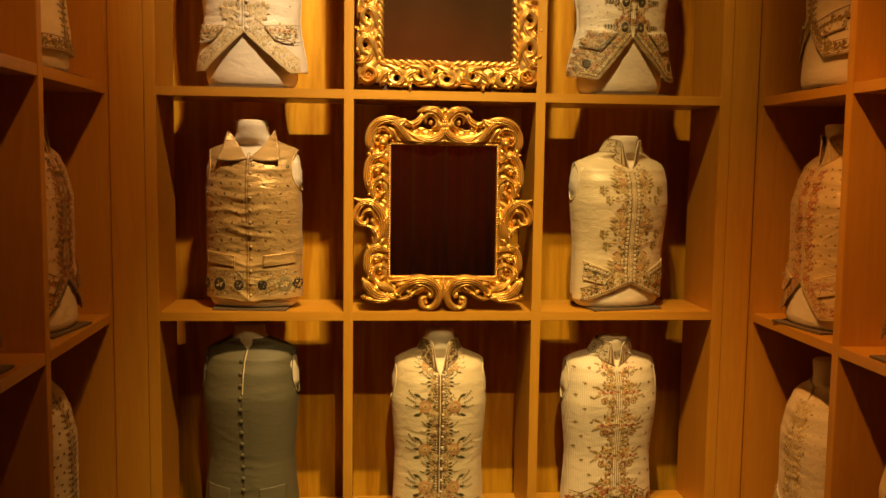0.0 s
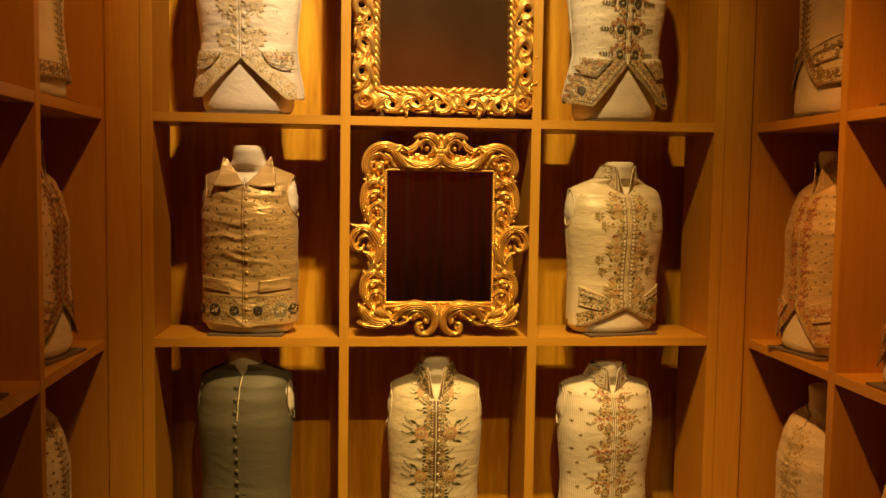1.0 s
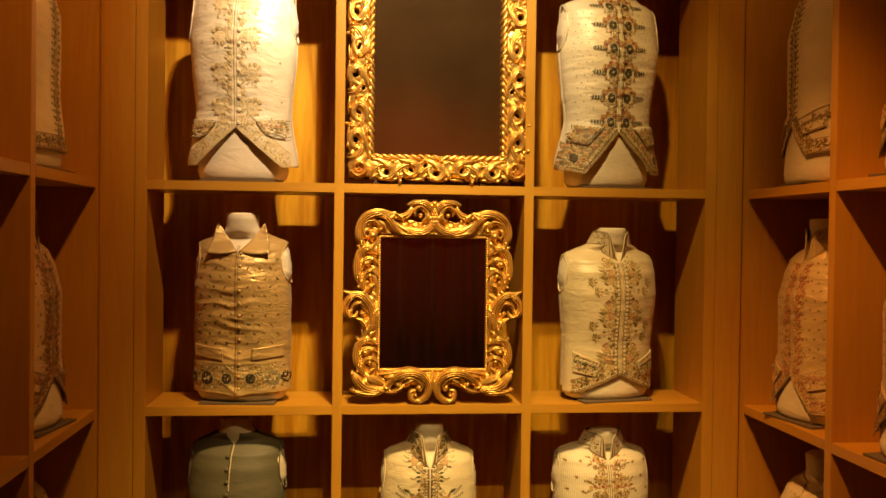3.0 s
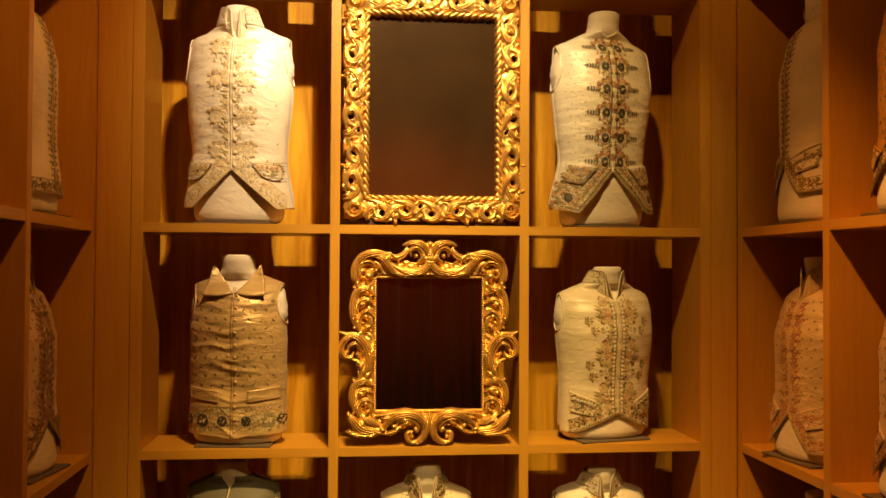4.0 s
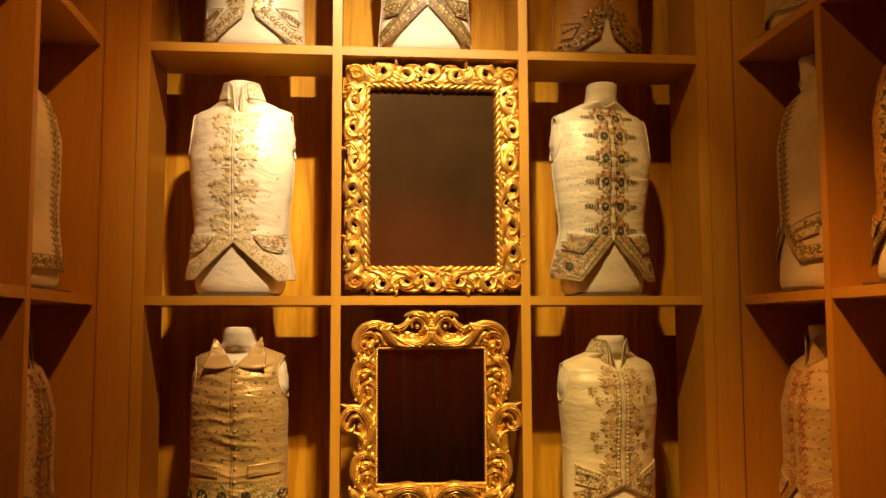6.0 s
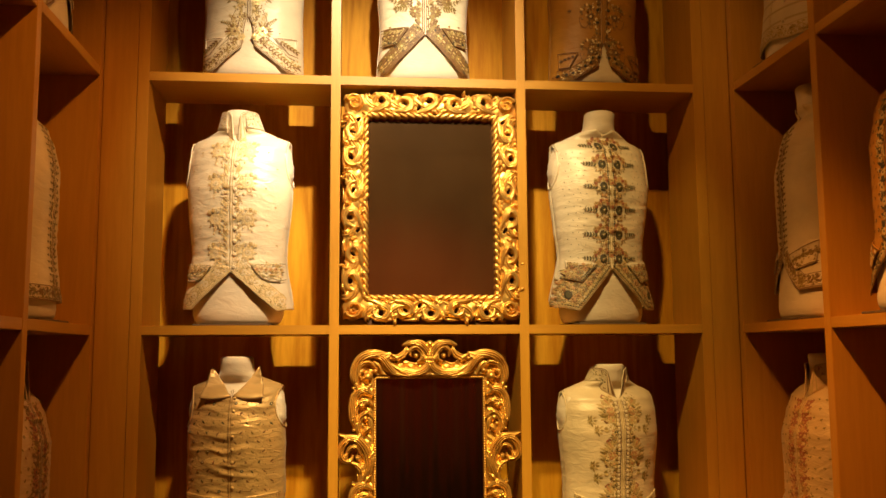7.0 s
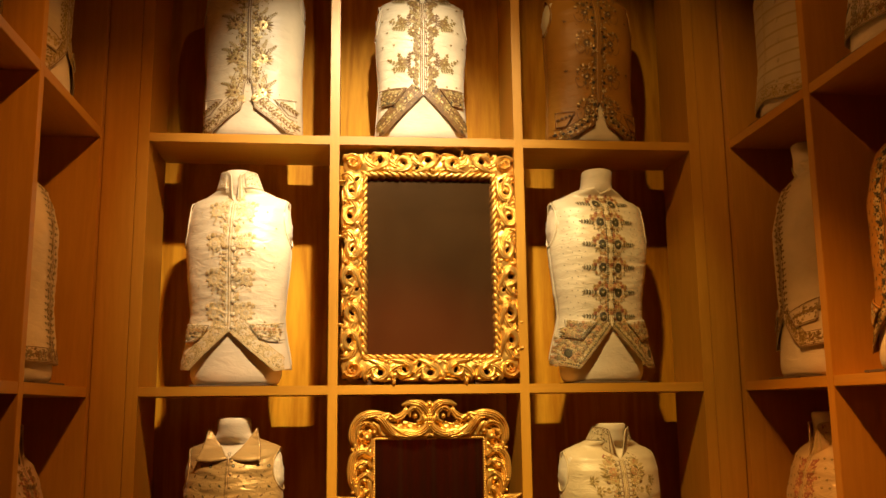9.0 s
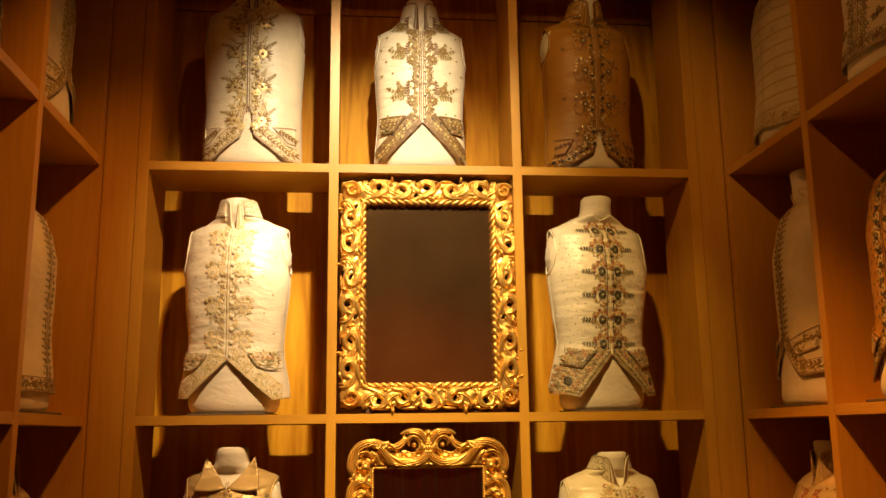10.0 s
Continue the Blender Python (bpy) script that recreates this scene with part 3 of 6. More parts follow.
def sprinkle(nd, g, cut, rng, dx, dh, h0, h1, x_min, draw, reach=0.93):
    row = 0
    h = h0
    while h < h1:
        a = lerp_table(g.table, h)[0] * reach
        k = -int(a / dx) - 1
        while k * dx < a:
            x = (k + 0.5 * (row % 2)) * dx + rng.uniform(-0.004, 0.004)
            hh = h + rng.uniform(-0.004, 0.004)
            s = 1 if x > 0 else -1
            if x_min < abs(x) < a and hh > cut.hem_at(s, abs(x)) + 0.015:
                draw(nd, x, hh, rng)
            k += 1
        h += dh
        row += 1


def trefoil(colour, size):
    def draw(nd, x, h, rng):
        a = rng.uniform(-0.5, 0.5) - 1.57
        for d in (-0.8, 0.0, 0.8):
            nd.leaf(x, h, a + d + 3.14, size, size * 0.55, colour)
        nd.stroke([(x, h), (x + size * 0.5 * math.cos(a), h + size * 0.5 * math.sin(a))], 0.0012, colour)
    return draw


def dash(colours, size):
    def draw(nd, x, h, rng):
        a = rng.choice((0.9, -0.9)) + rng.uniform(-0.2, 0.2)
        c = rng.choice(colours)
        if rng.random() < 0.25:
            nd.flower(x, h, size * 0.45, c, PALE, 5)
        else:
            nd.leaf(x - math.cos(a) * size / 2, h - math.sin(a) * size / 2, a, size, size * 0.42, c)
    return draw


def dot(colour, size):
    def draw(nd, x, h, rng):
        nd.disc(x, h, size, size, colour, 0.001, 6)
    return draw


def edge_line(nd, s, h0, h1, x, w, m, n=30):
    nd.stroke([(s * x, h0 + (h1 - h0) * k / n) for k in range(n + 1)], w, m)


def vine_fill(leaf_m, bloom_m, core_m, size):
    def fill(nd, x, h, a, i):
        if i % 3 == 1:
            nd.flower(x, h, size * 1.05, bloom_m, core_m, 6, i)
        else:
            nd.leaf(x, h, a + 0.8, size * 1.5, size * 0.8, leaf_m)
            nd.leaf(x, h, a - 0.8, size * 1.5, size * 0.8, leaf_m)
            nd.leaf(x, h, a + 3.1, size, size * 0.5, core_m)
    return fill


def rose_spray(nd, s, x, h, r):
    for k in range(6):
        nd.leaf(s * x + r * 0.7 * math.cos(k), h + r * 0.7 * math.sin(k * 1.05), k * 1.05, r * 1.05, r * 0.45, (GREEN, OLIVE, GREY)[k % 3])
    nd.rose(s * x, h, r, PEACH, STRAW, ROSE)
    nd.flower(s * (x - r * 1.3), h - r * 1.1, r * 0.8, STRAW, PEACH, 5, 0.3)
    for d in (0.25, -0.12, 0.6):
        nd.fern(s * (x + r), h + r * d * 1.6, (d * 0.8) if s > 0 else math.pi - d * 0.8, r * 1.6, GREY, r * 0.30, 0.3 * s, 5)
    for d in (-1.1, 1.3):
        nd.leaf(s * (x + r * 0.6), h + r * d, 0.3 * d if s > 0 else math.pi - 0.3 * d, r * 1.2, r * 0.5, GREEN)


def twig_spray(nd, s, x, h, r):
    a0 = 0.0 if s > 0 else math.pi
    for k, d in enumerate((0.9, 0.3, -0.3, -0.9)):
        nd.leaf(s * x, h + d * r * 0.9, a0 + s * d * 0.5, r * 1.0, r * 0.5, GREEN)
        nd.leaf(s * (x - r * 0.3), h + d * r * 0.9, a0 + s * (d * 0.3 + 1.1), r * 0.8, r * 0.4, OLIVE)
    for d in (0.6, -0.6):
        nd.fern(s * (x + r * 0.6), h + d * r, a0 + s * d * 0.5, r * 1.2, OLIVE, r * 0.30, 0.4 * s, 4)
    nd.flower(s * (x - r * 0.4), h, r * 0.7, STRAW, PEACH, 5)


def garland_spray(nd, s, x, h, r):
    for k in range(7):
        a = k * 0.9
        nd.leaf(s * x + r * 0.9 * math.cos(a), h + r * 0.7 * math.sin(a), a, r * 0.8, r * 0.36, (OLIVE, STRAW, BROWN)[k % 3])
    for k in range(5):
        nd.disc(s * (x - r + k * r * 0.5), h - r * 0.15 + 0.1 * r * (k % 2), r * 0.24, r * 0.2, ROSE if k % 2 else PEACH, 0.002, 7)
    nd.flower(s * (x - r * 0.2), h + r * 0.75, r * 0.55, STRAW, ROSE, 6)
    nd.ring(s * (x + r * 0.4), h - r * 1.15, r * 0.36, r * 0.16, OLIVE)
    nd.ring(s * (x - r * 0.6), h - r * 1.35, r * 0.42, r * 0.2, GREY)
    nd.disc(s * (x + r * 0.4), h - r * 1.15, r * 0.18, r * 0.18, ROSE, 0.002, 6)
    nd.fern(s * (x + r * 0.8), h + r * 0.3, 0.5 if s > 0 else math.pi - 0.5, r * 0.9, OLIVE, r * 0.25, 0.3, 4)
    nd.fern(s * (x + r * 0.8), h - r * 0.5, -0.2 if s > 0 else math.pi + 0.2, r * 0.9, OLIVE, r * 0.25, 0.3, 4)


def tulip_spray(nd, s, x, h, r):
    a0 = 1.0 if s > 0 else math.pi - 1.0
    for k in range(3):
        nd.leaf(s * x, h, a0 + 0.45 * (k - 1), r * 1.5, r * 0.75, (STRAW, PEACH, STRAW)[k], 0.003)
    nd.stroke([(s * (x + r * 0.1), h + r * 1.15), (s * (x + r * 0.55), h + r * 1.45), (s * (x + r * 1.0), h + r * 1.05)], r * 0.22, ROSE)
    for k in range(4):
        nd.leaf(s * (x + r * 0.7), h - r * (0.2 + 0.5 * k), 0.35 if s > 0 else math.pi - 0.35, r * 1.3, r * 0.42, (STRAW, OLIVE)[k % 2])
    nd.flower(s * x, h - r * 0.9, r * 0.75, PEACH, STRAW, 6)
    nd.flower(s * (x - r * 0.2), h - r * 2.1, r * 0.7, STRAW, PEACH, 6, 0.5)
    nd.flower(s * (x + r * 0.3), h - r * 3.0, r * 0.65, PALE, STRAW, 6, 0.2)
    for k in range(5):
        nd.leaf(s * (x + r * 0.5), h - r * (1.4 + 0.55 * k), -0.3 + 0.4 * (k % 3) if s > 0 else math.pi + 0.3 - 0.4 * (k % 3), r * 0.8, r * 0.5, (OLIVE, STRAW, BROWN)[k % 3])
        nd.leaf(s * (x - r * 0.6), h - r * (0.2 + 0.75 * k), 1.9 if s > 0 else 1.2, r * 0.7, r * 0.45, OLIVE)


def tuft(nd, s, x, h, r):
    for k in range(11):
        a = k * 0.571
        nd.leaf(s * x + 0.3 * r * math.cos(a * 2), h + 0.3 * r * math.sin(a * 2), a, r * (0.8 + 0.25 * (k % 2)), r * 0.42, (OLIVE, STRAW, OLIVE)[k % 3])


def peony_spray(nd, s, x, h, r, warm):
    nd.rose(s * x, h, r, warm, PALE, STRAW)
    for k in range(8):
        nd.leaf(s * x + r * 0.8 * math.cos(k * 0.785), h + r * 0.8 * math.sin(k * 0.785), k * 0.785, r * 0.62, r * 0.4, (warm, STRAW)[k % 2])
    for k in range(4):
        nd.flower(s * (x - r * 0.9 + r * 0.65 * k), h + r * 1.5 - 0.25 * r * abs(k - 1.5), r * 0.42, (HONEY, PALE, STRAW, HONEY)[k], STRAW, 5, k)
    nd.leaf(s * 0.016, h - r * 0.4, 0.95 if s > 0 else math.pi - 0.95, r * 1.9, r * 0.6, HONEY)
    nd.leaf(s * 0.014, h + r * 1.6, 1.1 if s > 0 else math.pi - 1.1, r * 1.7, r * 0.55, STRAW)
    nd.fern(s * (x - r * 0.2), h - r * 1.1, -0.9 if s > 0 else math.pi + 0.9, r * 1.0, HONEY, r * 0.3, 0.3, 4)


def disc_spray(nd, s, x, h, r):
    nd.disc(s * x, h, r * 0.92, r * 1.15, BLACK, 0.003, 16, GREEN)
    nd.stroke([(s * x + r * 1.08 * math.cos(k * 0.3927), h + r * 1.32 * math.sin(k * 0.3927)) for k in range(17)], r * 0.16, PALE)
    nd.disc(s * x, h, r * 0.2, r * 0.24, PALE, 0.0055, 7)
    a0 = 0.06 if s > 0 else math.pi - 0.06
    nd.stroke([(s * (x + r * 1.3), h), (s * (x + r * 4.2), h + r * 0.25)], 0.0014, GREEN)
    for k in range(5):
        for g in (-1, 1):
            nd.leaf(s * (x + r * (1.5 + 0.62 * k)), h + r * 0.05 * k, a0 + g * 0.9 * s, r * (0.90 - 0.06 * k), r * 0.44, (GREEN, GREY, GREEN)[k % 3])
    nd.leaf(s * (x + r * 4.2), h + r * 0.25, a0, r * 0.6, r * 0.3, GREY)
    for k in range(9):
        a = 0.5 + 0.27 * k
        d = r * (2.0 + 0.5 * (k % 2))
        nd.flower(s * x + d * math.cos(a), h + d * 0.9 * math.sin(a), r * 0.55, (PEACH, STRAW, ROSE)[k % 3], BROWN, 5, k)
        nd.leaf(s * x + d * 0.7 * math.cos(-a), h + d * 0.75 * math.sin(-a), -a, r * 0.7, r * 0.3, (STRAW, OLIVE)[k % 2])


def sunflower_spray(nd, s, x, h, r):
    for cx, ch, k in ((x, h, 1.0), (x + r * 1.9, h + r * 1.9, 0.82)):
        for j in range(12):
            nd.leaf(s * cx, ch, j * 0.5236, r * 1.15 * k, r * 0.5 * k, (OLIVE, BROWN)[j % 2], 0.002)
        nd.disc(s * cx, ch, r * 0.50 * k, r * 0.50 * k, BROWN, 0.0035, 10, OLIVE)
        nd.disc(s * cx, ch, r * 0.2 * k, r * 0.2 * k, GOLD, 0.006, 6)
    for a, d, l in ((0.9, 1.0, 2.6), (0.35, 1.0, 3.0), (1.5, 0.8, 2.4), (-0.1, 0.9, 2.2)):
        aa = a if s > 0 else math.pi - a
        nd.fern(s * (x + r * d), h + r * d * 0.8, aa, r * l, (BROWN, OLIVE)[int(l * 5) % 2], r * 0.66, 0.2 * s, 5)
    for k in range(5):
        nd.leaf(s * 0.02, h - r * (0.8 + 0.9 * k), 1.0 if s > 0 else math.pi - 1.0, r * 1.7, r * 0.6, (BROWN, OLIVE)[k % 2])


def sequin_spray(nd, s, x, h, r, rng):
    for k in range(9):
        a = -0.6 + 0.32 * k
        aa = a if s > 0 else math.pi - a
        nd.leaf(s * (x + r * 0.5 * math.cos(a)), h + r * 0.5 * math.sin(a), aa, r * 1.1, r * 0.36, (OLIVE, STRAW, BROWN)[k % 3])
    nd.flower(s * x, h, r * 0.8, GOLD, BROWN, 8)
    nd.flower(s * (x - r), h - r * 0.9, r * 0.7, GOLD, STRAW, 6)
    nd.fern(s * (x + r * 0.5), h + r * 1.0, 0.5 if s > 0 else math.pi - 0.5, r * 1.5, OLIVE, r * 0.42, 0.2, 5)
    nd.fern(s * (x - r * 0.2), h + r * 1.5, 0.9 if s > 0 else math.pi - 0.9, r * 1.3, STRAW, r * 0.4, 0.2, 5)
    for k in range(16):
        nd.disc(s * (x - r * 0.4) + rng.gauss(0, r * 0.8), h + rng.gauss(0, r * 1.3), 0.0021, 0.0021, SEQUIN, 0.0014 + rng.random() * 0.001, 6)


def loop_spray(nd, s, x, h, r, rng):
    nd.flower(s * x, h, r * 0.95, BROWN, BLACK, 9)
    nd.disc(s * x, h, r * 0.5, r * 0.5, BLACK, 0.004, 9, GOLD)
    for cx, w, d in ((x + r * 1.4, r * 1.2, 2.2), (x - r * 0.1, r * 0.5, 2.6)):
        nd.stroke([(s * (cx + w * math.cos(math.pi + math.pi * k / 12)), h - r * 0.4 + r * d * math.sin(math.pi + math.pi * k / 12)) for k in range(13)], 0.0022, BROWN)
    for k in range(8):
        a = 0.1 + 0.33 * k
        nd.leaf(s * (x + r * (0.6 + 1.2 * math.cos(a))), h + r * (1.0 + 1.4 * math.sin(a)), a if s > 0 else math.pi - a, r * 0.9, r * 0.42, (BROWN, GOLD, OLIVE)[k % 3])
    for k in range(18):
        nd.disc(s * (x + r * 0.8) + rng.gauss(0, r * 0.9), h + r * 0.8 + rng.gauss(0, r * 1.1), 0.0022, 0.0022, SEQUIN, 0.0016, 6)
    nd.disc(s * 0.022, h + r * 1.6, r * 0.42, r * 0.42, BLACK, 0.003, 9)
    nd.disc(s * 0.022, h - r * 1.4, r * 0.42, r * 0.42, BLACK, 0.003, 9)


def both(nd, name, places, draw, *rest):
    """One stitched spray a side at each (x, h)."""
    for x, h in places:
        for s in (-1, 1):
            draw(nd, s, x, h, *rest)
            nd.done(name)


def dressed(m, spec, cut, cloth, label, flare=0.006, buttons=None, button_mat=None, fine=1.0, seed=0.0, board=True, form_label="cream linen-covered dress form without arms, wearing a waistcoat"):
    f = Torso(**spec)
    g = Torso(**spec, flare=flare)
    base = m
    if board:
        wide = spec["hip"] * 0.82
        b = new("display_board", mesh_of(box(-wide, -0.115, 0.0004, wide, 0.10, 0.0075), "display_board", BOARD, False))
        b.matrix_world = m
        tagged(b, "thin grey board lying under a dress form", "board", "boards under the dress forms")
        base = m @ Matrix.Translation((0, 0, 0.0078))
    form(f, base, form_label)
    return Needle(g, waistcoat(g, cut, base, cloth, label, buttons, button_mat, fine, seed)), g


def back_place(x, zi, turn=0.0, y=0.140):
    return pose(x, y, Z[zi] + T + 0.0006, 0, 0, turn)


def line(h0, h1, n, x=0.0, x1=None):
    return [(x + ((x1 if x1 is not None else x) - x) * k / (n - 1), h0 + (h1 - h0) * k / (n - 1)) for k in range(n)]


# lowest row, teal silk
cut = Cut([(0.0, 0.09), (0.03, 0.07), (0.10, 0.012), (0.3, 0.012)], v_low=0.655, v_wide=0.35, pucker=0.0010)
nd, g = dressed(back_place(-0.724, 0, -7), dict(shoulder=0.655, neck=0.700, top=0.752, hip=0.165, waist=0.160, chest=0.176), cut, TEAL,
                "plain teal ribbed silk waistcoat, top buttons undone, on a dress form", 0.012, (0.0085, line(0.62, 0.13, 12, -0.012, -0.004)), TEAL, seed=1)
nd.stroke(dense([(0.002, 0.665), (-0.002, 0.50)]), 0.004, PALE)
nd.done("shirt_slit", "pale shirt edge showing through the opening")
for x, h in line(0.62, 0.13, 12, 0.002, 0.010):
    nd.stroke([(x, h), (x + 0.022, h + 0.001)], 0.0016, GREEN)
nd.done("buttonhole_row")
patch(g, nd.parent, "pocket_flap", [(0.055, 0.135), (0.150, 0.145), (0.150, 0.085), (0.055, 0.080)], TEAL)
patch(g, nd.parent, "pocket_flap", [(-0.055, 0.135), (-0.150, 0.145), (-0.150, 0.085), (-0.055, 0.080)], TEAL)

# lowest row, roses
rng = random.Random(3)
cut = Cut([(0.0, 0.085), (0.10, 0.015), (0.3, 0.02)], v_low=0.572, v_wide=0.80, collar=0.045, collar_gap=0.40, pucker=0.0022)
nd, g = dressed(back_place(0.0, 0, -2), dict(shoulder=0.612, neck=0.655, top=0.728, hip=0.165, waist=0.164, chest=0.178), cut, IVORY,
                "ivory satin waistcoat embroidered with peach roses and dark green leaves", 0.006, (0.0058, line(0.545, 0.11, 11, 0.012, 0.006)), THREADS[PALE], seed=2)
both(nd, "embroidered_rose", [(0.056, 0.446), (0.056, 0.276), (0.056, 0.127)], rose_spray, 0.0265)
both(nd, "embroidered_twig", [(0.034, 0.545), (0.034, 0.360), (0.034, 0.200)], twig_spray, 0.020)
both(nd, "embroidered_rose", [(0.058, 0.590)], rose_spray, 0.015)
front_foliage(nd, rng, 0.10, 0.60, 0.018, 0.075, 330, (GREEN, GREEN, OLIVE, STRAW, PALE, BROWN, PEACH), 0.0105, lambda h: 0.55 + 0.45 * math.cos((h - 0.446) * 2 * math.pi / 0.165))
for s in (-1, 1):
    edge_line(nd, s, 0.105, 0.565, 0.0120, 0.0150, BROWN)
    edge_line(nd, s, 0.105, 0.565, 0.0035, 0.0030, BLACK)
    edge_line(nd, s, 0.105, 0.565, 0.022, 0.0022, BLACK)
    for x, h, a in along([(s * 0.013, 0.11), (s * 0.013, 0.565)], 0.0105):
        nd.flower(x, h, 0.0046, PALE, (PALE, ROSE)[rng.random() < 0.3], 5, h * 90)
    for x, h, a in along([(s * 0.031, 0.11), (s * 0.031, 0.585)], 0.016):
        nd.flower(x, h, 0.0068, (STRAW, OLIVE, PEACH)[int(h * 997) % 3], PEACH, 6, h * 50)
        nd.leaf(x, h, 1.57 + s * 0.9, 0.012, 0.006, (GREEN, OLIVE)[int(h * 771) % 2])
    nd.done("embroidered_edging")
    hem_border(nd, cut, g, s, 0.050, BROWN, vine_fill(GREEN, PEACH, ROSE, 0.012), 0.019, mix=(GREEN, OLIVE, PEACH, STRAW, BROWN))
    nd.done("embroidered_hem")

collar_trim(nd, g, cut, BROWN, (BROWN, GREEN, BLACK, BROWN, BLACK, BROWN, STRAW), rng, 420, 0.0080)

# lowest row, ribbed with garlands
rng = random.Random(4)
cut = Cut([(0.0, 0.075), (0.11, 0.010), (0.3, 0.02)], v_low=0.588, v_wide=0.72, collar=0.050, collar_gap=0.26, pucker=0.0014, armhole=0.33)
nd, g = dressed(back_place(0.678, 0, 4), dict(shoulder=0.608, neck=0.642, top=0.700, hip=0.168, waist=0.165, chest=0.184), cut, RIBBED,
                "ribbed ivory silk waistcoat with embroidered garlands and sprigs", 0.008, seed=3)
both(nd, "embroidered_garland", [(0.046, 0.112), (0.046, 0.240), (0.046, 0.368), (0.046, 0.496)], garland_spray, 0.030)
both(nd, "embroidered_garland", [(0.048, 0.585)], garland_spray, 0.020)
front_foliage(nd, rng, 0.09, 0.60, 0.014, 0.075, 330, (OLIVE, STRAW, BROWN, ROSE, PEACH, STRAW, OLIVE), 0.0098, lambda h: 0.75 + 0.25 * math.cos((h - 0.496) * 2 * math.pi / 0.128))
sprinkle(nd, g, cut, rng, 0.052, 0.052, 0.16, 0.60, 0.085, trefoil(OLIVE, 0.0105))
nd.done("embroidery", stuff=True)
for s in (-1, 1):
    edge_line(nd, s, 0.105, 0.585, 0.004, 0.0026, BROWN)
    edge_line(nd, s, 0.105, 0.585, 0.012, 0.0026, OLIVE)
    for x, h, a in along([(s * 0.020, 0.11), (s * 0.020, 0.58)], 0.017):
        nd.leaf(x, h, 0.4 if s > 0 else 2.7, 0.015, 0.007, (GREEN, OLIVE, GREY)[int(h * 991) % 3])
        nd.disc(x, h + 0.008, 0.0032, 0.0032, (ROSE, PEACH, STRAW)[int(h * 877) % 3], 0.002, 6)
    nd.done("embroidered_edging")
    hem_border(nd, cut, g, s, 0.075, BROWN, vine_fill(GREEN, ROSE, PEACH, 0.015), 0.022)
    nd.done("embroidered_hem")

collar_trim(nd, g, cut, BROWN, (ROSE, OLIVE, PEACH, GREEN, STRAW), rng, 60)

# second row, tan satin with turned-down collar and medallions
rng = random.Random(5)
cut = Cut([(0.0, 0.022), (0.05, 0.032), (0.3, 0.040)], v_low=0.548, v_wide=1.05, pucker=0.0044, armhole=0.56)
nd, g = dressed(back_place(-0.708, 1, -5), dict(shoulder=0.590, neck=0.628, top=0.695, hip=0.168, waist=0.172, chest=0.172, neck_r=0.062), cut, TAN,
                "tan satin waistcoat with turned-down collar and round medallions", 0.006, (0.0062, line(0.545, 0.05, 12, 0.012, 0.008)), TAN, 1.6, seed=4.4)
sprinkle(nd, g, cut, rng, 0.040, 0.034, 0.22, 0.54, 0.018, dash((OLIVE, BROWN, BROWN, GREEN), 0.0160))
sprinkle(nd, g, cut, rng, 0.023, 0.019, 0.22, 0.54, 0.018, dot(BROWN, 0.0018))
nd.done("embroidery", stuff=True)
